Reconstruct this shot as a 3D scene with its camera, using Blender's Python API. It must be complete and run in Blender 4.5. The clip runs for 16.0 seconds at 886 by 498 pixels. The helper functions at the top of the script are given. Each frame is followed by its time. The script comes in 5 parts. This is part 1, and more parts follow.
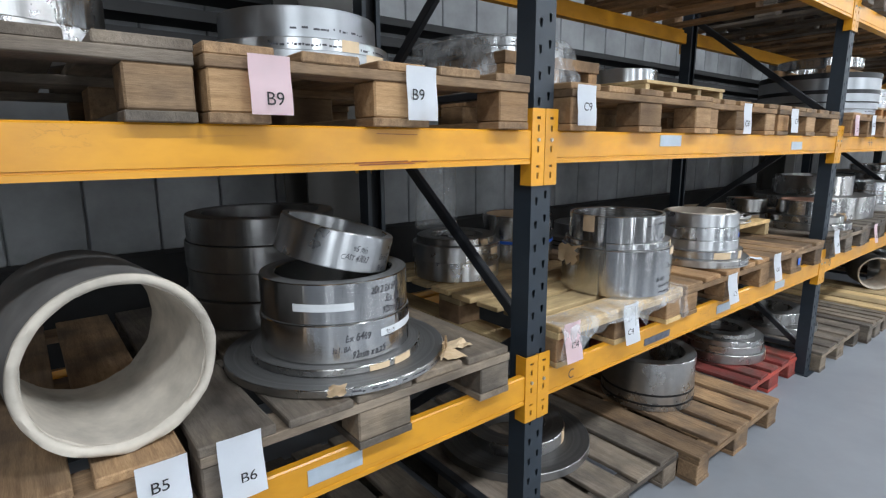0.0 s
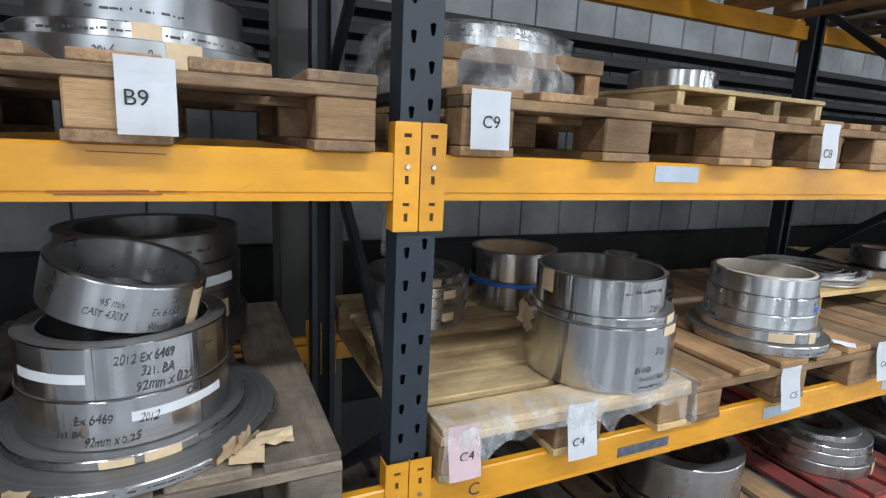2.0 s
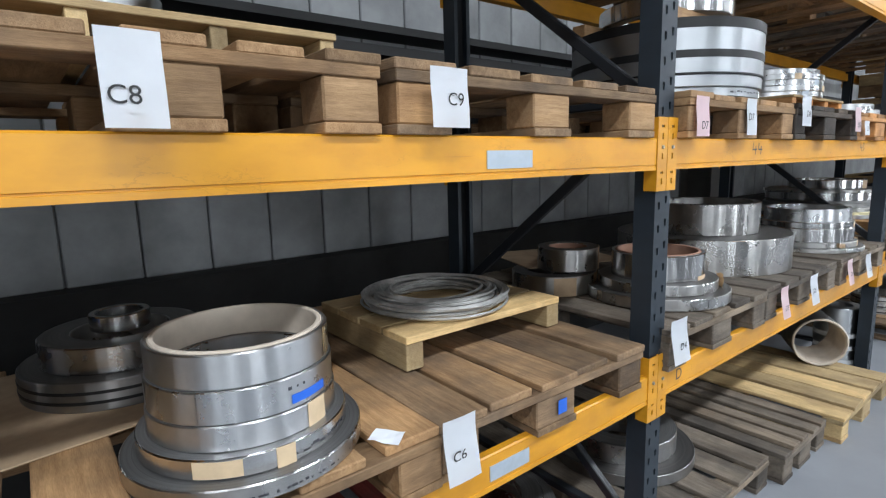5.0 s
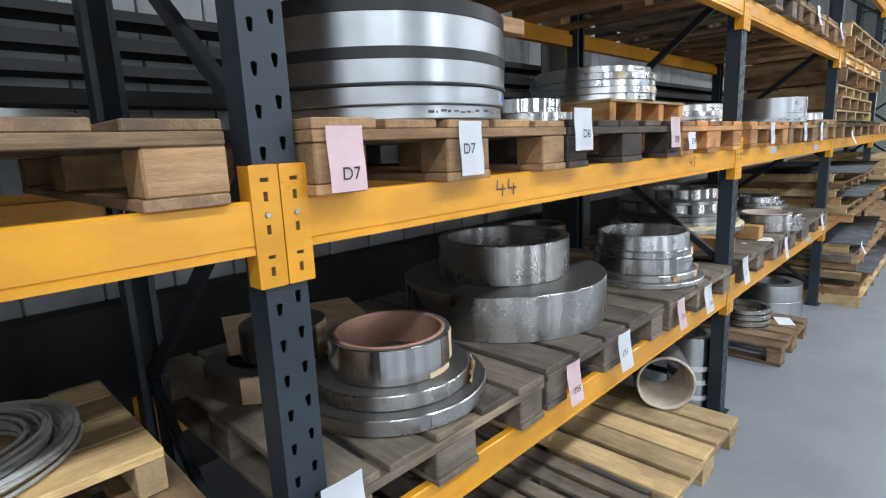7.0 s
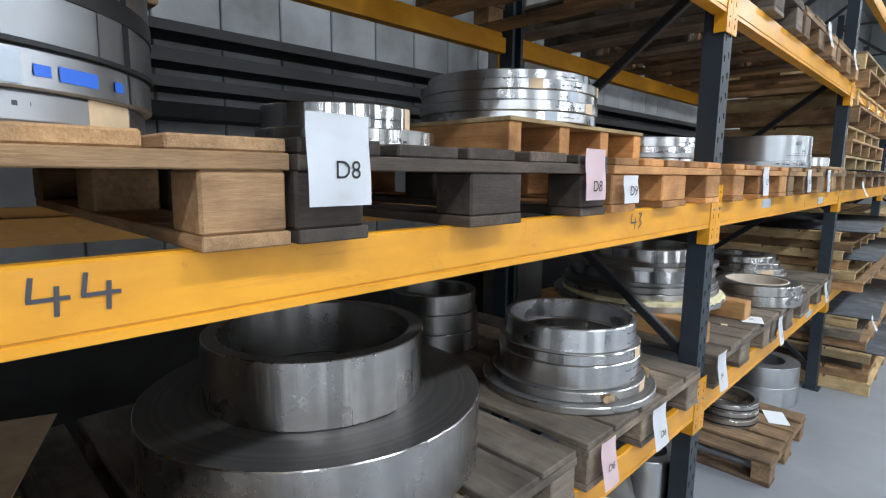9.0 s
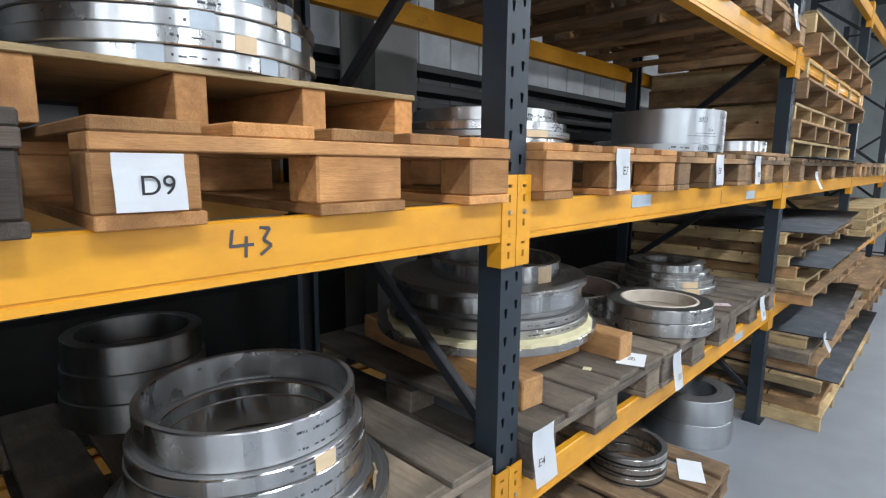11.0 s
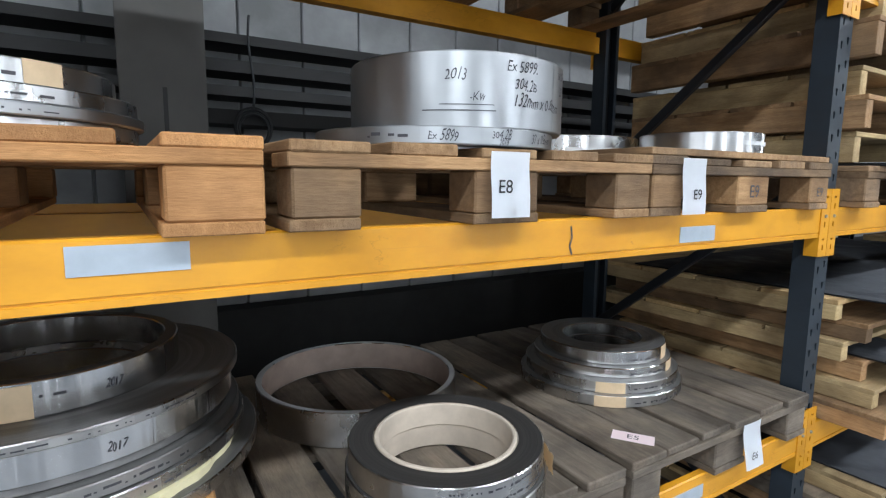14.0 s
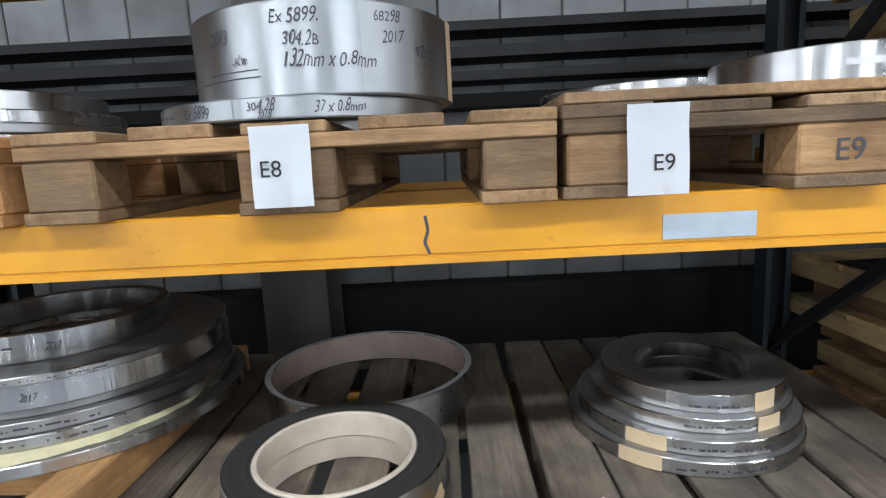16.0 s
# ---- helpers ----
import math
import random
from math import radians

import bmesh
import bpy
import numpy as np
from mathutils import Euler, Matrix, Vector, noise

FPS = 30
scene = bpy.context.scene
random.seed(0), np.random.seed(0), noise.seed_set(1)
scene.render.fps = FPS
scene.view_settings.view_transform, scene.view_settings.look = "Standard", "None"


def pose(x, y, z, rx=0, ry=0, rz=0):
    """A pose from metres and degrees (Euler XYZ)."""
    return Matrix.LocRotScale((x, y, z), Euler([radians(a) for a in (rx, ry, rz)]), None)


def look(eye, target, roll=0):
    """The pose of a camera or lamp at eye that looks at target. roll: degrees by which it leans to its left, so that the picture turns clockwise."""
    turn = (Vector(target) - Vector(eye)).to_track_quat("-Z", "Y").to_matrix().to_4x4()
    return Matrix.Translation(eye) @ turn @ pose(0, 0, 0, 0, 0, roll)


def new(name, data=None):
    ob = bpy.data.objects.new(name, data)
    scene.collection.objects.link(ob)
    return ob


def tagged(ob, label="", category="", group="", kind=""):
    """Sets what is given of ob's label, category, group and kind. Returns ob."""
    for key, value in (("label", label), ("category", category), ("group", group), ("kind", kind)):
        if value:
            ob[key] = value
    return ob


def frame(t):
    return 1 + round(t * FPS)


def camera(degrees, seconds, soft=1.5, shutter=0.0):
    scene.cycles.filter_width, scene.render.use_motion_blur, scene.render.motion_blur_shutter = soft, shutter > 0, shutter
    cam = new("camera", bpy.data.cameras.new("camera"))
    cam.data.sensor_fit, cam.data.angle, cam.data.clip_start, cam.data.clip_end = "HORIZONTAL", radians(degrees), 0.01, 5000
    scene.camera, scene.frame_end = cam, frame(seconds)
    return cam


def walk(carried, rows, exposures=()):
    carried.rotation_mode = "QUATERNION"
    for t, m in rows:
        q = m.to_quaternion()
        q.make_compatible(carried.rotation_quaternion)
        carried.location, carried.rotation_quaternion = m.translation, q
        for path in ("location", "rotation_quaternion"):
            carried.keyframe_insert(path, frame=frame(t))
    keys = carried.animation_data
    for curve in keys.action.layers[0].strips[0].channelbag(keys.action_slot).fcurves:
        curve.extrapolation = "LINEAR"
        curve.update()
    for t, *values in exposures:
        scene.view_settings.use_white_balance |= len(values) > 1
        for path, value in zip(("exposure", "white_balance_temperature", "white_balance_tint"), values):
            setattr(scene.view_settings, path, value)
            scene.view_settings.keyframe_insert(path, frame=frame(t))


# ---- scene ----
cam = camera(79.8, 16.0, 1.25)
PATH = [
    (0, (-1.279, -1.104, 1.553), (-0.054, 0.43, 1.17), -0.3),
    (0.5, (-1.038, -1.027, 1.568), (0.211, 0.478, 1.153), 1.6),
    (1, (-0.855, -1.058, 1.568), (0.314, 0.521, 1.191), 1.8),
    (1.5, (-0.637, -1.095, 1.591), (0.35, 0.606, 1.226), 2.5),
    (2, (-0.423, -1.065, 1.624), (0.393, 0.718, 1.228), 2.7),
    (2.5, (-0.211, -1.048, 1.625), (0.502, 0.778, 1.233), 1.3),
    (3, (-0.005, -1.069, 1.566), (0.692, 0.781, 1.26), -1.1),
    (3.5, (0.211, -1.061, 1.528), (0.982, 0.762, 1.241), -1.3),
    (4, (0.483, -0.917, 1.546), (1.446, 0.797, 1.178), -0.2),
    (4.5, (0.784, -0.866, 1.513), (1.922, 0.742, 1.171), -0.3),
    (5, (1.165, -0.904, 1.542), (2.389, 0.644, 1.216), -1.5),
    (5.2, (1.308, -0.889, 1.556), (2.584, 0.616, 1.229), -1.6),
    (7.3, (2.447, -0.929, 1.683), (3.861, 0.438, 1.321), -2.09),
    (7.5, (2.55, -0.881, 1.67), (3.99, 0.466, 1.338), -1.59),
    (8, (2.875, -0.753, 1.689), (4.329, 0.586, 1.377), -0.89),
    (8.2, (2.989, -0.73, 1.7), (4.432, 0.621, 1.395), -0.19),
    (10.3, (4.057, -0.693, 1.683), (5.447, 0.718, 1.406), 0.48),
    (10.5, (4.196, -0.725, 1.67), (5.593, 0.679, 1.391), 0.28),
    (11, (4.518, -0.801, 1.684), (5.933, 0.576, 1.371), 0.45),
    (11.5, (4.942, -0.798, 1.637), (6.382, 0.563, 1.359), -1.07),
    (12, (5.25, -0.791, 1.654), (6.685, 0.567, 1.345), -0.28),
    (12.5, (5.499, -0.883, 1.666), (6.859, 0.554, 1.384), -0.99),
    (13, (5.78, -0.891, 1.688), (7.059, 0.621, 1.406), 0.06),
    (13.5, (6.064, -0.86, 1.676), (7.255, 0.725, 1.422), 0.15),
    (14, (6.322, -0.865, 1.683), (7.357, 0.827, 1.419), 0.6),
    (14.5, (6.593, -0.923, 1.708), (7.348, 0.903, 1.401), -0.2),
    (15, (6.803, -0.907, 1.696), (7.335, 0.992, 1.375), -0.9),
    (15.5, (7.015, -0.886, 1.68), (7.287, 1.068, 1.357), -1.75),
    (16, (7.225, -0.885, 1.667), (7.199, 1.087, 1.343), -2.9),
]
walk(cam, [(t, look(eye, target, roll)) for t, eye, target, roll in PATH])

# ---- world and lamps ----
world = bpy.data.worlds.new("world")
scene.world = world
world.use_nodes = True
world.node_tree.nodes["Background"].inputs[0].default_value = (0.8, 0.9, 1.0, 1)
world.node_tree.nodes["Background"].inputs[1].default_value = 0.012
scene.view_settings.exposure = -0.10


def hall_and_fill_lamp(x, y, z, sx, sy, watts, colour=(0.86, 0.925, 0.995)):
    d = bpy.data.lights.new("hall_and_fill_lamp", "AREA")
    d.shape, d.size, d.size_y, d.energy, d.color = "RECTANGLE", sx, sy, watts, colour
    o = new("hall_and_fill_lamp", d)
    o.matrix_basis = pose(x, y, z)
    return o


for i in range(6):
    hall_and_fill_lamp(-3.0 + 4.0 * i, -3.3, 5.4, 1.6, 0.35, 216.0)
# unseen fill row added behind the rack to brighten the upper cladding
for i in range(3):
    hall_and_fill_lamp(0.0 + 7.0 * i, 1.55, 5.9, 3.0, 0.35, 5.0, (0.90, 0.96, 1.0))
# unseen bright strips added facing the rack, to streak the steel with reflections
for i in range(7):
    o = hall_and_fill_lamp(-3.6 + 2.6 * i, -4.45, 2.25, 0.62, 3.0, 46.0, (0.86, 0.93, 1.0))
    o.matrix_basis = pose(-3.6 + 2.6 * i, -4.45, 2.25, 90, 0, 0)
# daylight through the window at the hall's end
o = hall_and_fill_lamp(25.9, -1.6, 3.2, 2.2, 1.6, 160.0, (0.90, 0.96, 1.0))
o.matrix_basis = pose(25.9, -1.6, 3.2, 0, 90, 0)

# ---- materials ----


def material(name):
    m = bpy.data.materials.new(name)
    m.use_nodes = True
    return m, m.node_tree.nodes, m.node_tree.links, m.node_tree.nodes["Principled BSDF"]


def ramp(nodes, links, source, stops):
    r = nodes.new("ShaderNodeValToRGB")
    while len(r.color_ramp.elements) < len(stops):
        r.color_ramp.elements.new(0.5)
    for e, (p, c) in zip(r.color_ramp.elements, stops):
        e.position, e.color = p, (*c, 1)
    links.new(source, r.inputs[0])
    return r.outputs[0]


def coords(nodes, links, scale=(1, 1, 1), shift=True):
    tc, mp = nodes.new("ShaderNodeTexCoord"), nodes.new("ShaderNodeMapping")
    mp.inputs["Scale"].default_value = scale
    links.new(tc.outputs["Object"], mp.inputs["Vector"])
    if shift:
        info, mul = nodes.new("ShaderNodeObjectInfo"), nodes.new("ShaderNodeMath")
        mul.operation = "MULTIPLY"
        mul.inputs[1].default_value = 37.0
        links.new(info.outputs["Random"], mul.inputs[0])
        links.new(mul.outputs[0], mp.inputs["Location"])
    return mp.outputs[0]


def noise_tex(nodes, links, vec, scale, detail=4, rough=0.55):
    n = nodes.new("ShaderNodeTexNoise")
    n.inputs["Scale"].default_value, n.inputs["Detail"].default_value, n.inputs["Roughness"].default_value = scale, detail, rough
    links.new(vec, n.inputs["Vector"])
    return n.outputs["Fac"]


def mix(nodes, links, a, b, fac, kind="MIX"):
    m = nodes.new("ShaderNodeMix")
    m.data_type, m.blend_type = "RGBA", kind
    for s, v in ((0, fac), (6, a), (7, b)):
        if isinstance(v, (int, float)):
            m.inputs[s].default_value = v
        elif isinstance(v, tuple):
            m.inputs[s].default_value = (*v, 1)
        else:
            links.new(v, m.inputs[s])
    return m.outputs[2]


def bump(nodes, links, bsdf, height, strength, dist=0.002):
    b = nodes.new("ShaderNodeBump")
    b.inputs["Strength"].default_value, b.inputs["Distance"].default_value = strength, dist
    links.new(height, b.inputs["Height"])
    links.new(b.outputs[0], bsdf.inputs["Normal"])


def wood(name, light, dark, grime, rough=0.75):
    """Sawn softwood; the grain runs along the piece's own x."""
    m, n, l, p = material(name)
    v = coords(n, l, (1.2, 14, 14))
    grain = noise_tex(n, l, v, 5.0, 6, 0.65)
    stain = noise_tex(n, l, coords(n, l, (1, 1, 1)), 6.0, 3)
    fine = noise_tex(n, l, coords(n, l, (6, 60, 60)), 9.0, 3)
    c = ramp(n, l, grain, [(0.3, dark), (0.62, light)])
    c = mix(n, l, c, grime, ramp(n, l, stain, [(0.40, (0, 0, 0)), (0.68, (0.85, 0.85, 0.85))]))
    info = n.new("ShaderNodeObjectInfo")
    tone = ramp(n, l, info.outputs["Random"], [(0.0, (0.52, 0.52, 0.53)), (0.35, (0.85, 0.83, 0.8)), (0.7, (1.0, 0.98, 0.95)), (1.0, (1.3, 1.2, 1.05))])
    c = mix(n, l, c, tone, 1.0, "MULTIPLY")
    c = mix(n, l, c, ramp(n, l, fine, [(0.35, (0.55, 0.52, 0.5)), (0.6, (1, 1, 1))]), 0.4, "MULTIPLY")
    # broad handling marks and damp patches over several boards
    patch = noise_tex(n, l, coords(n, l, (0.8, 2.2, 2.2)), 3.1, 3, 0.6)
    c = mix(n, l, c, ramp(n, l, patch, [(0.36, (0.62, 0.58, 0.55)), (0.52, (1, 1, 1)), (0.7, (1.12, 1.08, 1.0))]), 0.75, "MULTIPLY")
    l.new(c, p.inputs["Base Color"])
    p.inputs["Roughness"].default_value = rough
    p.inputs["Specular IOR Level"].default_value = 0.25
    bump(n, l, p, grain, 0.8, 0.004)
    return m


WOOD_OLD = wood("wood_weathered", (0.40, 0.270, 0.160), (0.22, 0.140, 0.082), (0.135, 0.10, 0.075))
WOOD_TAN = wood("wood_tan", (0.48, 0.310, 0.170), (0.31, 0.185, 0.095), (0.20, 0.135, 0.085))
WOOD_GREY = wood("wood_grey", (0.27, 0.23, 0.19), (0.17, 0.145, 0.12), (0.10, 0.09, 0.08))
WOOD_RED = wood("wood_orange_brown", (0.64, 0.345, 0.145), (0.48, 0.24, 0.095), (0.36, 0.185, 0.085))
WOOD_NEW = wood("wood_fresh_pine", (0.66, 0.51, 0.29), (0.50, 0.37, 0.19), (0.38, 0.28, 0.16))
WOOD_DARK = wood("wood_dark", (0.13, 0.105, 0.09), (0.07, 0.06, 0.052), (0.05, 0.045, 0.04))
WOOD_PAINT = wood("wood_red_paint", (0.38, 0.075, 0.065), (0.27, 0.05, 0.045), (0.13, 0.075, 0.065))
WOOD_TIMBER = wood("wood_timber_baulk", (0.66, 0.38, 0.17), (0.50, 0.27, 0.11), (0.36, 0.21, 0.11))
CHIP = wood("wood_chip_block", (0.46, 0.30, 0.165), (0.30, 0.185, 0.095), (0.21, 0.13, 0.075))


def steel(name, tone, rough, streak=0.25, dirt=0.35, grey=(0.2, 0.2, 0.2), smudge=0.5, wave=0.4):
    """Rolled strip seen on its flat side: soft vertical sheen, finger marks and grease."""
    m, n, l, p = material(name)
    lines = noise_tex(n, l, coords(n, l, (0.6, 0.6, 220)), 4.0, 3)
    cloud = noise_tex(n, l, coords(n, l, (1, 1, 1)), 7.0, 5, 0.6)
    big = noise_tex(n, l, coords(n, l, (1, 1, 0.6)), 2.6, 2)
    c = mix(n, l, tone, grey, ramp(n, l, cloud, [(0.45, (0, 0, 0)), (0.8, (dirt, dirt, dirt))]))
    c = mix(n, l, c, ramp(n, l, big, [(0.35, (0.72, 0.73, 0.75)), (0.65, (1.0, 1.0, 1.0))]), smudge, "MULTIPLY")
    l.new(c, p.inputs["Base Color"])
    p.inputs["Metallic"].default_value = 1.0
    l.new(ramp(n, l, cloud, [(0.3, (rough * 0.75,) * 3), (0.75, (min(1, rough * 1.6),) * 3)]), p.inputs["Roughness"])
    b1, b2 = n.new("ShaderNodeBump"), n.new("ShaderNodeBump")
    wavy = noise_tex(n, l, coords(n, l, (1, 1, 0.04)), 26.0, 3, 0.55)
    # rolled lengthwise: the sheen spreads up and down the strip
    tan = n.new("ShaderNodeTangent")
    tan.direction_type, tan.axis = "RADIAL", "Z"
    l.new(tan.outputs[0], p.inputs["Tangent"])
    p.inputs["Anisotropic"].default_value, p.inputs["Anisotropic Rotation"].default_value = 0.75, 0.25
    b1.inputs["Strength"].default_value, b1.inputs["Distance"].default_value = wave, 0.0045
    b2.inputs["Strength"].default_value, b2.inputs["Distance"].default_value = streak, 0.0004
    l.new(wavy, b1.inputs["Height"]), l.new(lines, b2.inputs["Height"])
    l.new(b1.outputs[0], b2.inputs["Normal"]), l.new(b2.outputs[0], p.inputs["Normal"])
    return m


STEEL = steel("steel_bright", (0.69, 0.685, 0.675), 0.165, wave=0.6)
STEEL_MIRROR = steel("steel_mirror", (0.68, 0.69, 0.70), 0.27, 0.15, 0.35, wave=0.24)
STEEL_DULL = steel("steel_dull", (0.53, 0.52, 0.505), 0.26, 0.3, 0.6, wave=0.5)
STEEL_PALE = steel("steel_pale_satin", (0.45, 0.47, 0.49), 0.40, 0.2, 0.15, (0.38, 0.39, 0.4), 0.35, 0.12)
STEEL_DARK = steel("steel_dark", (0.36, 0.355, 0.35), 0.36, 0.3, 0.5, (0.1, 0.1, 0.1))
SHEET_DARK = steel("steel_sheet_dark", (0.075, 0.08, 0.09), 0.62, 0.1, 0.3, (0.08, 0.08, 0.08))


def winding(name, tone, rough):
    """The edge of a coil: hundreds of wraps seen as fine rings about the coil's own z."""
    m, n, l, p = material(name)
    tc, sep = n.new("ShaderNodeTexCoord"), n.new("ShaderNodeSeparateXYZ")
    l.new(tc.outputs["Object"], sep.inputs[0])
    comb, ln = n.new("ShaderNodeCombineXYZ"), n.new("ShaderNodeVectorMath")
    l.new(sep.outputs[0], comb.inputs[0]), l.new(sep.outputs[1], comb.inputs[1])
    ln.operation = "LENGTH"
    l.new(comb.outputs[0], ln.inputs[0])
    comb2 = n.new("ShaderNodeCombineXYZ")
    l.new(ln.outputs["Value"], comb2.inputs[0])
    rings = noise_tex(n, l, comb2.outputs[0], 420.0, 3, 0.7)
    wide = noise_tex(n, l, comb2.outputs[0], 60.0, 2)
    c = ramp(n, l, rings, [(0.3, tuple(0.55 * v for v in tone)), (0.7, tone)])
    c = mix(n, l, c, ramp(n, l, wide, [(0.4, (0.75, 0.75, 0.75)), (0.6, (1, 1, 1))]), 0.8, "MULTIPLY")
    l.new(c, p.inputs["Base Color"])
    p.inputs["Metallic"].default_value, p.inputs["Roughness"].default_value = 0.85, rough
    bump(n, l, p, rings, 0.35, 0.0008)
    return m


EDGE = winding("coil_edge", (0.50, 0.50, 0.50), 0.42)
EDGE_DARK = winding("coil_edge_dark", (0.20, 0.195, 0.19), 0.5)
EDGE_GREY = winding("coil_edge_grey", (0.30, 0.30, 0.30), 0.55)


def plain(name, colour, rough, metal=0.0, vary=0.25, scale=9.0, relief=0.0):
    m, n, l, p = material(name)
    f = noise_tex(n, l, coords(n, l), scale, 5, 0.6)
    c = ramp(n, l, f, [(0.3, tuple(v * (1 - vary) for v in colour)), (0.7, tuple(min(1, v * (1 + vary * 0.5)) for v in colour))])
    l.new(c, p.inputs["Base Color"])
    p.inputs["Roughness"].default_value, p.inputs["Metallic"].default_value = rough, metal
    if relief:
        bump(n, l, p, f, relief, 0.002)
    return m


def paint(name, colour, chip, rough, wear=0.66, scratch=0.3):
    """Painted steel, rubbed and chipped along its length."""
    m, n, l, p = material(name)
    v = coords(n, l, (1, 1, 1))
    cloud = noise_tex(n, l, v, 2.2, 4)
    spots = noise_tex(n, l, v, 26.0, 5, 0.7)
    lines = noise_tex(n, l, coords(n, l, (1.0, 12, 26)), 3.0, 4, 0.6)
    c = ramp(n, l, cloud, [(0.3, tuple(0.74 * k for k in colour)), (0.7, tuple(min(1, 1.06 * k) for k in colour))])
    c = mix(n, l, c, chip, ramp(n, l, lines, [(wear, (0, 0, 0)), (wear + 0.05, (scratch,) * 3)]))
    c = mix(n, l, c, chip, ramp(n, l, spots, [(0.70, (0, 0, 0)), (0.74, (0.55, 0.55, 0.55))]))
    # knocks and thin scuffs, gathered in a few places
    knock = noise_tex(n, l, coords(n, l, (1, 1, 2.2)), 8.0, 6, 0.6)
    where = noise_tex(n, l, coords(n, l, (1, 1, 1.5), ), 4.1, 2)
    line = ramp(n, l, knock, [(0.490, (0, 0, 0)), (0.5, (1, 1, 1)), (0.510, (0, 0, 0))])
    line = mix(n, l, line, ramp(n, l, where, [(0.56, (0, 0, 0)), (0.66, (0.38, 0.38, 0.38))]), 1.0, "MULTIPLY")
    c = mix(n, l, c, tuple(0.35 * k for k in chip), line)
    film = ramp(n, l, knock, [(0.40, (1, 1, 1)), (0.64, (0.86, 0.82, 0.78))])
    c = mix(n, l, c, film, 0.8, "MULTIPLY")
    l.new(c, p.inputs["Base Color"])
    l.new(ramp(n, l, cloud, [(0.3, (rough * 0.85,) * 3), (0.7, (rough * 1.2,) * 3)]), p.inputs["Roughness"])
    bump(n, l, p, spots, 0.08, 0.001)
    return m


YELLOW = paint("beam_yellow", (0.74, 0.338, 0.020), (0.45, 0.16, 0.025), 0.36)
NAVY = paint("upright_navy", (0.021, 0.031, 0.043), (0.08, 0.09, 0.10), 0.48, 0.72)
BLACKISH = plain("brace_black", (0.014, 0.016, 0.02), 0.45)
SLOT = plain("slot_shadow_brown", (0.07, 0.045, 0.02), 0.8)
HOLLOW_SHADE = plain("hollow_shade", (0.008, 0.009, 0.011), 0.8)
WIRE = plain("bright_wire", (0.58, 0.575, 0.56), 0.3, 0.55, 0.3, 30)
BOLT = plain("bolt_zinc", (0.55, 0.55, 0.56), 0.35, 1.0)
PAPER = plain("label_paper", (0.83, 0.86, 0.90), 0.6, 0, 0.05)
PINK = plain("label_pink", (0.86, 0.70, 0.73), 0.6, 0, 0.05)
INK = plain("ink_black", (0.012, 0.012, 0.014), 0.5)
INK_SOFT = plain("marker_dark_grey", (0.05, 0.05, 0.06), 0.5)
RUST = plain("rubbed_rust", (0.30, 0.085, 0.02), 0.7, 0, 0.3, 40)
INK_BLUE = plain("marker_blue", (0.03, 0.30, 0.65), 0.5)
CARD = plain("cardboard", (0.50, 0.36, 0.23), 0.8, 0, 0.2, 14)
CORE = plain("paper_core", (0.60, 0.52, 0.43), 0.8, 0, 0.2, 10)
PINKISH = plain("brown_paper_lining", (0.46, 0.36, 0.31), 0.75, 0, 0.3, 6)
BROWN_CORE = plain("brown_core", (0.36, 0.20, 0.14), 0.8, 0, 0.25, 10)
TAPE = plain("masking_tape", (0.66, 0.50, 0.32), 0.55, 0, 0.12, 25)
TAPE_WHITE = plain("white_tape", (0.66, 0.68, 0.70), 0.4, 0, 0.1, 25)
BLUE = plain("blue_tape", (0.02, 0.13, 0.62), 0.4, 0, 0.1)
STRAP = plain("black_strap", (0.015, 0.015, 0.016), 0.4, 0.3)
FOAM = plain("pale_yellow_board", (0.72, 0.66, 0.42), 0.85, 0, 0.15, 18, 0.3)
STICKER = plain("silver_sticker", (0.42, 0.48, 0.54), 0.45, 0.2, 0.1, 30)
SCUFF = plain("dark_scuff", (0.10, 0.11, 0.14), 0.5, 0.1, 0.5, 40)
FLOOR = plain("concrete_floor", (0.25, 0.265, 0.29), 0.42, 0, 0.18, 1.6, 0.05)
CLAD = plain("wall_cladding_white", (0.30, 0.31, 0.32), 0.55, 0, 0.4, 2.3)
PALE_WALL = plain("pale_green_white_wall", (0.66, 0.70, 0.68), 0.6, 0, 0.15, 1.2)
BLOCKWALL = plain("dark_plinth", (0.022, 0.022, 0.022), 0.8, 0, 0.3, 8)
CEIL = plain("roof_lining", (0.16, 0.165, 0.17), 0.7, 0, 0.1, 1)
COLUMN = plain("stanchion_grey", (0.11, 0.106, 0.10), 0.6, 0, 0.2, 4)
PIPE = plain("dark_pipe", (0.012, 0.012, 0.013), 0.65, 0.0)
CREAM = plain("cream_pipe_lining", (0.52, 0.47, 0.40), 0.7, 0, 0.45, 6, 0.5)
BARK = plain("pipe_skin", (0.12, 0.115, 0.11), 0.7, 0, 0.45, 7, 0.4)


